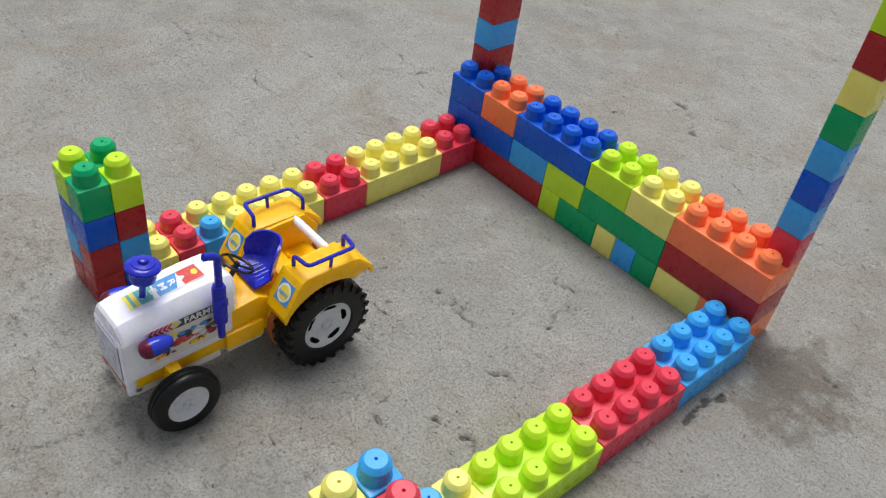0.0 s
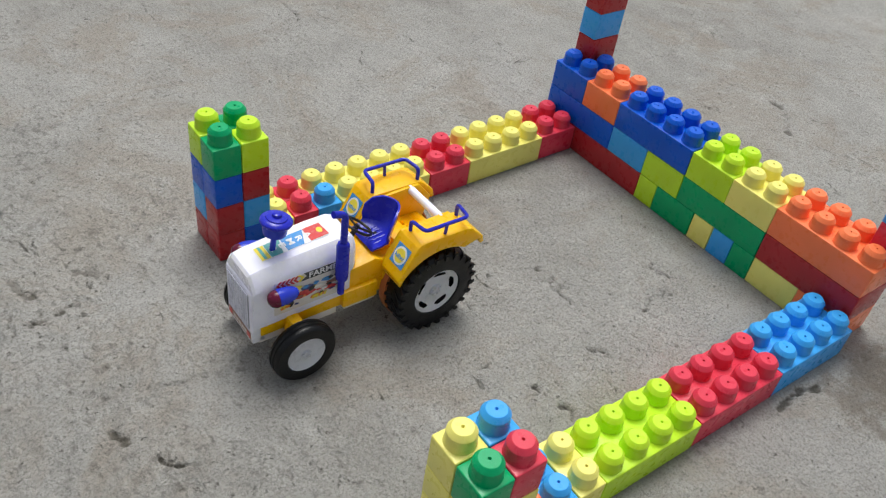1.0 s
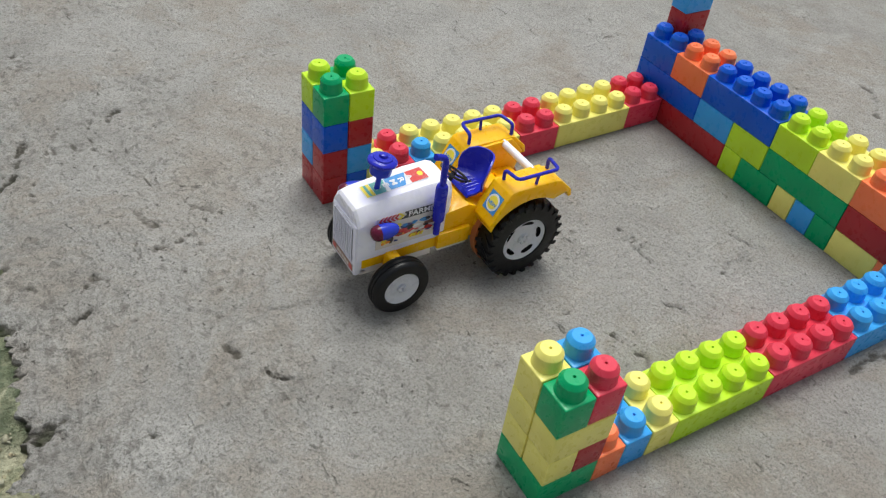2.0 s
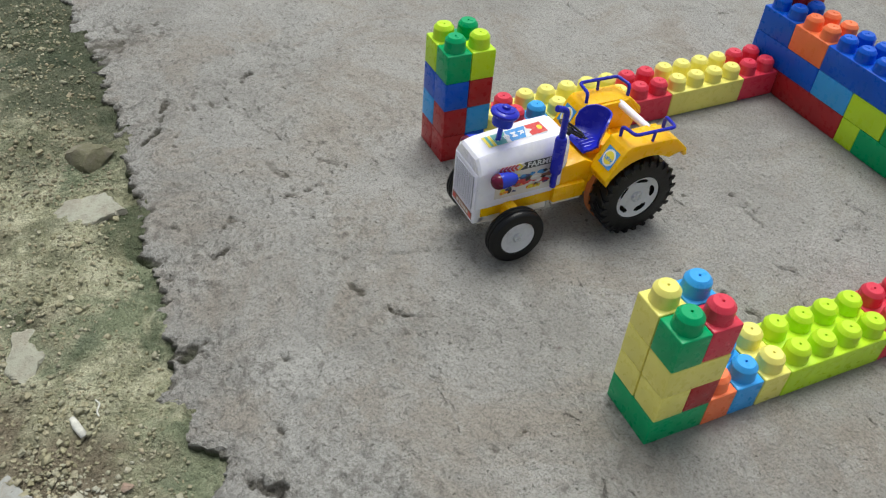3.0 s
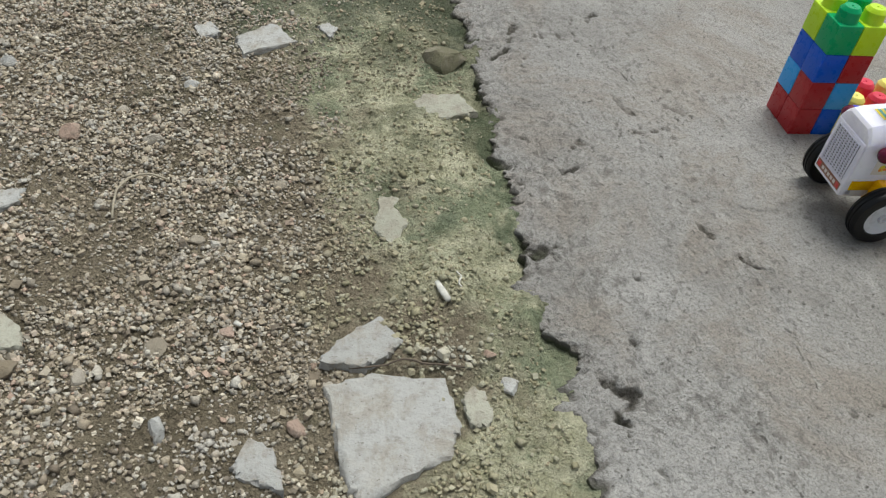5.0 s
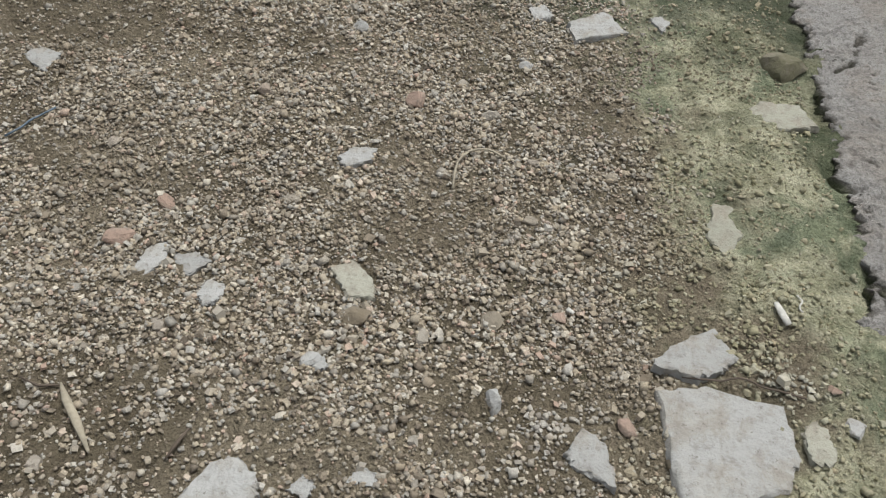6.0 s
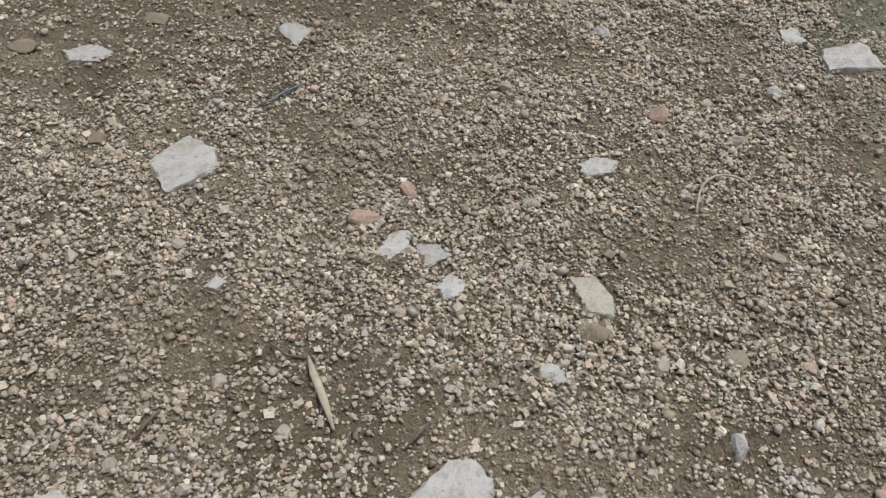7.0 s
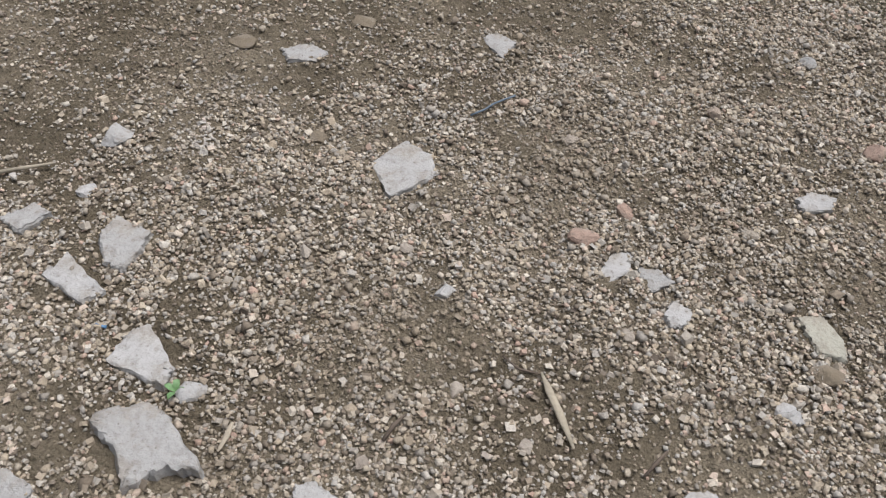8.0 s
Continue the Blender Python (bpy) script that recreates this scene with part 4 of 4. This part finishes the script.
def fragment(x, y, outline, thick=0.009, seed=1, material=None, label="", tilt=0.0, sink=0.001):
    """A broken flat piece: its corners in millimetres from its middle, with chipped edges, a worn top and rough flanks."""
    r = np.random.RandomState(seed)
    thick = thick if thick > 0.015 else thick * 0.72
    corners = [np.array(c) / 1000 for c in outline]
    lo, hi = np.min(corners, axis=0), np.max(corners, axis=0)
    length, width = hi - lo
    # one more knuckle on each side, so that no side is straight
    ring = []
    for a, b in zip(corners, corners[1:] + corners[:1]):
        knee = a + (b - a) * r.uniform(0.35, 0.65)
        knee = knee * (1 + r.uniform(-0.05, 0.05))
        for p, q in ((a, knee), (knee, b)):
            for k in range(4):
                ring.append(p + (q - p) * k / 4)
    ring = np.array(ring)
    n = len(ring)
    ang = np.linspace(0, math.tau, n, endpoint=False)
    rough = sum(r.uniform(0.2, 1) / f * np.sin(f * ang + r.uniform(0, 6)) for f in (5, 9, 14, 21, 27))
    ring = ring * (1.0 + 0.022 * rough + r.normal(0, 0.018, n))[:, None]
    bm = bmesh.new()
    loops = []
    for scale, z in ((1.05, -0.003), (1.03, thick * 0.5), (1.0, thick * 0.86), (0.95, thick * 0.98), (0.8, thick), (0.55, thick), (0.28, thick)):
        px, py = (ring * scale).T
        bump = 0.0011 * lattice(px + seed, py + seed * 0.7, 0.016, seed + 400, 3) if scale < 1 else px * 0
        jag = 0.0010 if scale > 0.9 else 0.0
        loop = [bm.verts.new((px[k] + jag * r.normal(), py[k] + jag * r.normal(), z + bump[k] + 0.05 * thick * r.normal() * (scale > 0.9))) for k in range(n)]
        loops.append(loop)
    for a, b in zip(loops, loops[1:]):
        for k in range(n):
            bm.faces.new((a[k], a[(k + 1) % n], b[(k + 1) % n], b[k]))
    bm.faces.new(loops[-1])
    bm.faces.new(loops[0][::-1])
    ob = mesh_object("mortar_fragment", bm, material or RUBBLE, True)
    ob.data.set_sharp_from_angle(angle=radians(28))
    LAIN.append((x + (lo[0] + hi[0]) / 2, y + (lo[1] + hi[1]) / 2, length, width, 0.0))
    z = float(soil_height(np.array([x]), np.array([y]))[0])
    ob.matrix_basis = pose(x, y, z - sink, tilt, -tilt * 0.6, 0)
    return tagged(ob, label or "flat grey-white broken mortar fragment lying on soil", "rubble", "broken mortar fragments")


def stone(x, y, size, seed, flat=0.7, material=None, label="", stretch=1.25, turn=None):
    """A rounded, uneven stone."""
    r = random.Random(seed)
    bm = bmesh.new()
    bmesh.ops.create_icosphere(bm, subdivisions=3, radius=1)
    off = Vector((seed * 3.7, seed * 1.3, seed * 0.7))
    cuts = [(Vector((r.gauss(0, 1), r.gauss(0, 1), r.gauss(0, 1))).normalized(), r.uniform(0.42, 0.85)) for _ in range(11)]
    for v in bm.verts:
        p = v.co.copy()
        for way, far in cuts:
            d = p.dot(way)
            if d > far:
                p -= way * (d - far) * 0.95
        p *= 1 + 0.16 * noise.noise(v.co * 1.6 + off) + 0.05 * noise.noise(v.co * 6 + off)
        v.co = Vector((p.x * stretch, p.y, p.z * flat)) * size
    ob = mesh_object("stone", bm, material or STONE, True)
    ob.data.set_sharp_from_angle(angle=radians(24))
    z = float(soil_height(np.array([x]), np.array([y]))[0])
    ob.matrix_basis = pose(x, y, z + size * flat * 0.30, 0, 0, r.uniform(0, 360) if turn is None else turn)
    return tagged(ob, label or "rounded tan-grey stone half sunk in gravel", "stone", "larger stones in the gravel")


MOSSY = stone_material("mossy_mortar", [(0.0, (0.34, 0.335, 0.27)), (1.0, (0.42, 0.41, 0.34))], False, 110)
CLOD = stone_material("mossy_clod", [(0.0, (0.15, 0.143, 0.088)), (1.0, (0.20, 0.185, 0.12))], False, 150)
EARTH = stone_material("earth_lump", [(0.0, (0.20, 0.165, 0.115)), (1.0, (0.26, 0.215, 0.155))], False, 150)
PINK = stone_material("pink_stone", [(0.0, (0.38, 0.27, 0.21)), (1.0, (0.42, 0.31, 0.25))], False, 150)
fragment(1.066, 0.439, [(54, -45), (13, -55), (-47, -47), (-54, 5), (-41, 29), (33, 65), (41, 51)], 0.0095, 3, sink=-0.0002, label="large flat grey mortar slab lying on mossy soil")
fragment(1.083, 0.352, [(42, 18), (21, -9), (-16, -37), (-32, -5), (-22, 8), (-8, 17), (5, 25)], 0.010, 5, label="pointed grey mortar slab beside a larger one", tilt=3)
fragment(1.178, 0.466, [(18, 1), (5, -26), (-14, -11), (-21, 24), (11, 11)], 0.008, 7)
fragment(1.039, 0.174, [(13, -33), (-28, -32), (-17, 1), (6, 44), (24, 18)], 0.005, 9, MOSSY, "flat mortar fragment half sunk in mossy soil")
fragment(0.963, -0.027, [(57, 17), (19, -25), (-28, -26), (-44, 11), (-3, 23)], 0.0065, 11, MOSSY, "cracked mossy mortar slab beside the concrete edge", -2)
fragment(1.181, -0.188, [(34, -2), (-14, -42), (-43, 6), (24, 40)], 0.008, 13)
fragment(1.254, -0.202, [(16, -6), (-4, -22), (-18, 6), (6, 22)], 0.007, 15)
fragment(1.093, -0.212, [(14, -6), (0, -15), (-13, -2), (-2, 22)], 0.006, 17)
fragment(0.992, 0.423, [(13, -8), (0, -22), (-14, -4), (-7, 19), (10, 17)], 0.005, 19, MOSSY)
fragment(0.902, 0.326, [(14, 4), (4, -13), (-11, -5), (-15, 6), (2, 11)], 0.004, 21, label="thin grey flake broken off the concrete edge", sink=-0.006, tilt=6)
fragment(1.588, 0.328, [(12, 31), (10, 8), (6, -18), (-11, -28), (-14, 0), (0, 24)], 0.005, 23)
fragment(1.551, 0.321, [(21, -10), (-1, -11), (-20, -3), (-4, 18), (8, 10)], 0.005, 25)
fragment(1.518, 0.357, [(11, 4), (8, -14), (-10, -9), (-8, 10), (2, 17)], 0.006, 27)
fragment(1.431, 0.143, [(19, 6), (7, -13), (-18, -16), (-15, 4), (8, 20)], 0.006, 29)
fragment(1.447, 0.528, [(33, 26), (16, -11), (-2, -19), (-22, -4), (-27, 10), (0, 26)], 0.008, 31)
fragment(1.824, 0.298, [(35, 16), (19, -35), (-15, -28), (-34, -3), (-7, 48)], 0.006, 33, label="pitted grey mortar piece sunk in gravel", sink=0.001)
fragment(1.832, 0.043, [(24, 2), (11, -20), (-20, -10), (-17, 27)], 0.007, 35)
fragment(2.021, 0.186, [(26, 7), (7, -18), (-23, -15), (-21, 7), (9, 21)], 0.006, 37, sink=0.002)
fragment(2.002, 0.524, [(26, 0), (28, -25), (-12, -25), (-19, -1), (-22, 25), (-2, 25)], 0.009, 39, label="rounded grey mortar fragment lying on gravel")
fragment(2.007, 0.580, [(28, 8), (28, -22), (-31, -3), (-24, 16)], 0.007, 41)
fragment(2.101, 0.541, [(19, 13), (4, -17), (-16, -15), (-8, 19)], 0.007, 43)
fragment(1.904, 0.611, [(23, 20), (25, -13), (16, -26), (-30, 0), (-34, 18)], 0.008, 45, label="wedge-shaped grey mortar fragment on gravel")
fragment(1.852, 0.677, [(45, 5), (42, -7), (14, -29), (-8, -26), (-56, -2), (-36, 9), (-16, 37), (15, 14)], 0.018, 47, label="thick rough block of broken grey mortar", sink=0.006)
fragment(1.914, 0.757, [(26, 4), (8, -17), (-24, -12), (-20, 12), (10, 20)], 0.010, 49)
fragment(1.395, 0.318, [(26, -10), (8, -28), (-15, -3), (-21, 17), (3, 22)], 0.008, 50, MOSSY, "rough tan and grey flat rock in gravel", 3)
fragment(1.391, 0.526, [(10, 4), (2, -9), (-10, -4), (-5, 9)], 0.006, 51)
fragment(1.346, 0.510, [(12, 6), (6, -8), (-12, -5), (-8, 7)], 0.006, 53)
fragment(1.715, 0.651, [(15, 2), (3, -10), (-18, -5), (-10, 9), (6, 12)], 0.007, 55)
fragment(1.405, 0.416, [(9, 3), (-2, -7), (-8, 2), (0, 7)], 0.006, 59)
stone(1.478, -0.115, 0.013, 62, 0.8, RUBBLE, "pale grey stone lying on gravel")
stone(1.389, 0.030, 0.014, 63, 0.95, PINK, "upright pinkish-tan stone lying on gravel")
stone(1.255, 0.426, 0.0105, 64, 0.75, RUBBLE)
stone(1.262, -0.075, 0.011, 65, 0.45, RUBBLE)
stone(1.296, 0.042, 0.010, 66)
stone(1.145, 0.429, 0.0085, 67, 0.7, PINK)
stone(1.603, 0.249, 0.0105, 68, 0.5, PINK)
stone(1.624, 0.305, 0.014, 69, 0.6, PINK, "pinkish sandstone lump lying on gravel")
stone(1.387, 0.360, 0.011, 70, 0.55, EARTH, "small brown flat-topped stone on gravel", 1.4, 20)
stone(1.205, 0.321, 0.009, 71, 0.6, PINK)
stone(1.713, 0.432, 0.010, 72, 0.8, RUBBLE)
stone(1.846, 0.621, 0.0125, 73, 0.55, RUBBLE)
stone(2.112, 0.407, 0.017, 74, 0.5, RUBBLE)
stone(2.082, 0.485, 0.010, 75, 0.5, RUBBLE)
stone(1.588, 0.545, 0.0065, 76)
stone(1.694, 0.614, 0.0075, 77)
stone(1.411, 0.412, 0.0105, 78, 0.6, RUBBLE)
stone(1.266, 0.340, 0.010, 79, 0.55)
stone(1.242, 0.107, 0.0085, 80)
stone(1.158, 0.120, 0.008, 81, 0.5)
stone(0.963, 0.406, 0.011, 82, 0.45, RUBBLE, "chalky white crumbling lump on moss")
stone(0.975, 0.372, 0.006, 83, 0.7, PINK)
stone(0.943, -0.128, 0.030, 101, 0.7, CLOD, "mossy soil clod against the concrete edge")
stone(1.801, 0.640, 0.007, 85, 0.4, PINK)
stone(1.325, 0.365, 0.008, 86)
stone(1.55, 0.40, 0.007, 87)
stone(1.66, 0.52, 0.007, 88)
stone(1.77, 0.40, 0.008, 89)
stone(1.24, 0.20, 0.009, 90, 0.5)
stone(1.34, -0.02, 0.008, 91)
stone(1.56, 0.05, 0.009, 92)
stone(1.69, 0.17, 0.008, 93)
stone(1.48, 0.22, 0.008, 94, 0.5)
stone(1.85, 0.45, 0.009, 95)
stone(1.93, 0.30, 0.010, 96, 0.5, EARTH, "brown soil lump lying on bare dirt")
stone(2.10, 0.20, 0.014, 97, 0.4, EARTH, "brown soil lump lying on bare dirt")
stone(2.00, 0.08, 0.016, 98, 0.4, EARTH, "brown soil lump lying on bare dirt")


def litter_material(name, rgb, rough=0.8):
    n = Nodes(name)
    c = n.mix(n.ramp(n.noise(140, 5, 0.7), 0.35, 0.7, 0, 0.6), rgb, tuple(v * 0.55 for v in rgb))
    return n.done(c, rough, n.bump(n.noise(400, 4, 0.7), 0.0006, 0.7))


DRY_WOOD = litter_material("dry_wood", (0.42, 0.37, 0.28))
DARK_WOOD = litter_material("dark_wood", (0.13, 0.10, 0.075))
WIRE = litter_material("faded_wire", (0.12, 0.165, 0.21), 0.5)
BLUE_SCRAP = litter_material("blue_scrap", (0.07, 0.20, 0.36), 0.4)
PAPER = litter_material("pale_scrap", (0.68, 0.66, 0.60))
LEAF = litter_material("weed_leaf", (0.16, 0.30, 0.12), 0.5)


def lying(name, points, r, material, label, category, flat=1.0, lift=0.0):
    """A thin thing that lies along points on the soil; r may taper."""
    pts = [(x, y, float(soil_height(np.array([x]), np.array([y]))[0]) + lift + (r if not isinstance(r, list) else max(r)) * flat * 0.8 + h) for x, y, h in points]
    bm = tube(pts, r, 8)
    mid = sum(p[2] for p in pts) / len(pts)
    for v in bm.verts:
        v.co.z = mid + (v.co.z - mid) * flat if flat < 1 else v.co.z
    return tagged(mesh_object(name, bm, material, True), label, category)


lying("wood_splinter", [(1.604, 0.471, 0.004), (1.592, 0.486, 0.004), (1.574, 0.505, 0.004), (1.555, 0.527, 0.004)], [0.0009, 0.0034, 0.0036, 0.0012], DRY_WOOD, "flat dry grey wood splinter lying on gravel", "stick", 0.5)
lying("dry_stem", rounded([(1.324, 0.170, 0.003), (1.326, 0.128, 0.006), (1.303, 0.104, 0.008), (1.274, 0.111, 0.003)], 0.03), 0.0013, DRY_WOOD, "thin curved pale dry stem on gravel", "stem")
lying("blue_wire", rounded([(1.803, 0.186, 0.003), (1.790, 0.165, 0.004), (1.786, 0.148, 0.004), (1.772, 0.131, 0.006)], 0.01), 0.0012, WIRE, "short bent faded blue wire on gravel", "wire")
lying("twig", [(2.174, 0.507, 0.004), (2.155, 0.487, 0.005), (2.137, 0.470, 0.004)], [0.0022, 0.002, 0.001], DRY_WOOD, "pale dry twig lying on dirt", "twig")
lying("twig", [(1.688, 0.592, 0.003), (1.686, 0.578, 0.005), (1.682, 0.565, 0.004)], [0.0015, 0.0019, 0.0008], DARK_WOOD, "dark rotten twig lying on gravel", "twig")
lying("twig", [(1.499, 0.521, 0.003), (1.494, 0.508, 0.005), (1.489, 0.494, 0.004)], [0.0008, 0.0016, 0.001], DARK_WOOD, "dark rotten twig lying on gravel", "twig")
lying("twig", [(1.602, 0.470, 0.003), (1.622, 0.475, 0.004), (1.640, 0.470, 0.003)], [0.0008, 0.0012, 0.0007], DARK_WOOD, "dark thin twig lying on gravel", "twig")
lying("twig", [(1.935, 0.44, 0.003), (1.905, 0.425, 0.004)], [0.0012, 0.001], DRY_WOOD, "pale dry twig lying on dirt", "twig")
lying("pale_scrap", [(1.009, 0.278, 0.002), (1.006, 0.290, 0.003), (1.001, 0.303, 0.002)], [0.0026, 0.0040, 0.0036], PAPER, "curled white plastic scrap on moss", "litter", 0.6)
lying("thread", rounded([(0.987, 0.263, 0.001), (0.983, 0.271, 0.002), (0.988, 0.278, 0.002), (0.986, 0.286, 0.001)], 0.004), 0.0009, PAPER, "short curled white thread on moss", "thread")
lying("blue_scrap", [(1.957, 0.608, 0.002), (1.947, 0.606, 0.003)], [0.0012, 0.0016], BLUE_SCRAP, "tiny bright blue plastic scrap on gravel", "litter", 0.6)
lying("pale_scrap", [(1.199, 0.313, 0.003), (1.193, 0.317, 0.004)], [0.0028, 0.002], PAPER, "small white plastic scrap on gravel", "litter", 0.6)
lying("root", rounded([(1.10, 0.375, 0.004), (1.07, 0.378, 0.013), (1.04, 0.372, 0.005), (1.00, 0.385, 0.003)], 0.02), 0.0009, DARK_WOOD, "thin dark root crossing a mortar slab", "root")
lying("wood_splinter", [(1.803, 0.628, 0.003), (1.800, 0.640, 0.003), (1.797, 0.655, 0.003)], [0.0014, 0.0026, 0.001], DRY_WOOD, "short dry wood chip on gravel", "stick", 0.5)


def weed(x, y):
    bm = bmesh.new()
    for k in range(4):
        a = k * 1.7
        ribs = []
        for t, w in ((0, 0.0003), (0.35, 0.0028), (0.7, 0.0026), (1, 0.0003)):
            c = Vector((math.cos(a), math.sin(a), 0)) * 0.010 * t + Vector((0, 0, 0.006 * math.sin(t * 2.4)))
            s = Vector((-math.sin(a), math.cos(a), 0.2)) * w
            ribs.append((bm.verts.new(c - s), bm.verts.new(c + Vector((0, 0, -0.0006))), bm.verts.new(c + s)))
        for p, q in zip(ribs, ribs[1:]):
            bm.faces.new((p[0], p[1], q[1], q[0]))
            bm.faces.new((p[1], p[2], q[2], q[1]))
    ob = mesh_object("weed", bm, LEAF, True)
    ob.matrix_basis = pose(x, y, float(soil_height(np.array([x]), np.array([y]))[0]) + 0.003)
    return tagged(ob, "small green weed seedling beside a stone", "weed")


weed(1.858, 0.628)


# ---- loose gravel ----
def gravel(name, count, sizes, box, seed, keep, corners):
    """Many small angular stones in one mesh."""
    r = np.random.RandomState(seed)
    x, y = r.uniform(box[0], box[1], count), r.uniform(box[2], box[3], count)
    ok = r.uniform(0, 1, count) < keep(x, y)
    x, y = x[ok], y[ok]
    n = len(x)
    bm = bmesh.new()
    if corners == 8:
        bmesh.ops.create_cube(bm, size=1.15)
        bmesh.ops.triangulate(bm, faces=bm.faces)
    else:
        bmesh.ops.create_icosphere(bm, subdivisions=1, radius=0.72)
    base = np.array([v.co[:] for v in bm.verts])
    tri = np.array([[v.index for v in f.verts] for f in bm.faces])
    bm.free()
    size = np.exp(r.normal(math.log(sizes[0]), sizes[1], n))
    size = np.clip(size, sizes[0] * 0.5, sizes[0] * 2.6)
    co = base[None] * r.uniform(0.62, 1.3, (n, len(base), 1)) * r.uniform(0.55, 1.35, (n, 1, 3)) * size[:, None, None]
    q = r.normal(size=(n, 4))
    q /= np.linalg.norm(q, axis=1, keepdims=True)
    w, a, b, c = q.T
    rot = np.stack([1 - 2 * (b * b + c * c), 2 * (a * b - c * w), 2 * (a * c + b * w), 2 * (a * b + c * w), 1 - 2 * (a * a + c * c), 2 * (b * c - a * w), 2 * (a * c - b * w), 2 * (b * c + a * w), 1 - 2 * (a * a + b * b)], -1).reshape(n, 3, 3)
    co = np.einsum("nij,nkj->nki", rot, co)
    co[:, :, 2] *= 0.72
    co += np.stack([x, y, soil_height(x, y) + size * r.uniform(0.05, 0.8, n)], -1)[:, None]
    faces = (tri[None] + (np.arange(n) * len(base))[:, None, None]).reshape(-1, 3)
    data = bpy.data.meshes.new(name)
    data.from_pydata(co.reshape(-1, 3).tolist(), [], faces.tolist())
    data.polygons.foreach_set("use_smooth", np.repeat(r.uniform(0, 1, n) < 0.55, len(tri)))
    data.materials.append(GRAVEL)
    return new(name, data)


def gravel_share(x, y, low=0.26, dirt_low=0.2):
    clear = np.ones_like(x)
    for fx, fy, fl, fw, ft in LAIN:
        c, q = math.cos(radians(ft)), math.sin(radians(ft))
        u, v = (x - fx) * c + (y - fy) * q, -(x - fx) * q + (y - fy) * c
        clear[(u / fl) ** 2 + (v / fw) ** 2 < 0.19] = 0.03
    bare = 0.5 + 0.5 * np.clip(1.5 * waves(x, y, 41, 0.30) + 1.3 * waves(x, y, 42, 0.09) + 0.7, -1, 1)
    strip = np.clip((x + 0.2 * np.clip(y, -0.6, 0.6) - 1.07 + 0.05 * waves(x, y, 43, 0.12)) / 0.16, 0, 1)
    dirt = np.clip(1 - (x - 1.97) / 0.22 + (y - 0.33) / 0.25, dirt_low, 1)
    return (0.16 + 0.84 * strip) * (low + (1 - low) * bare) * dirt * clear * (x > edge_line(y) + 0.012)


BOX = (0.92, 2.55, -0.6, 0.85)
tagged(gravel("fine_gravel", 95000, (0.0016, 0.35), BOX, 51, lambda x, y: gravel_share(x, y, 0.65, 0.5), 8), "fine tan and grey grit scattered over the soil", "gravel", kind="stuff")
tagged(gravel("gravel", 225000, (0.0021, 0.36), BOX, 52, gravel_share, 8), "small tan, brown and grey gravel stones on soil", "gravel", kind="stuff")
tagged(gravel("coarse_gravel", 4200, (0.0037, 0.30), BOX, 53, gravel_share, 12), "larger rounded tan and grey gravel stones on soil", "gravel", kind="stuff")


def outer_share(x, y):
    gone = np.hypot(np.maximum(np.maximum(1.0 - x, x - 2.45), 0), np.maximum(np.maximum(-0.5 - y, y - 0.78), 0))
    inside = (x < BOX[1]) & (y > BOX[2]) & (y < BOX[3])
    return np.where(inside, 0, np.exp(-((gone / 1.1) ** 2))) * gravel_share(x, y)


tagged(gravel("outlying_gravel", 90000, (0.0046, 0.33), (0.94, 4.6, -2.4, 2.4), 54, outer_share, 8), "tan gravel thinning out over bare soil", "gravel", kind="stuff")
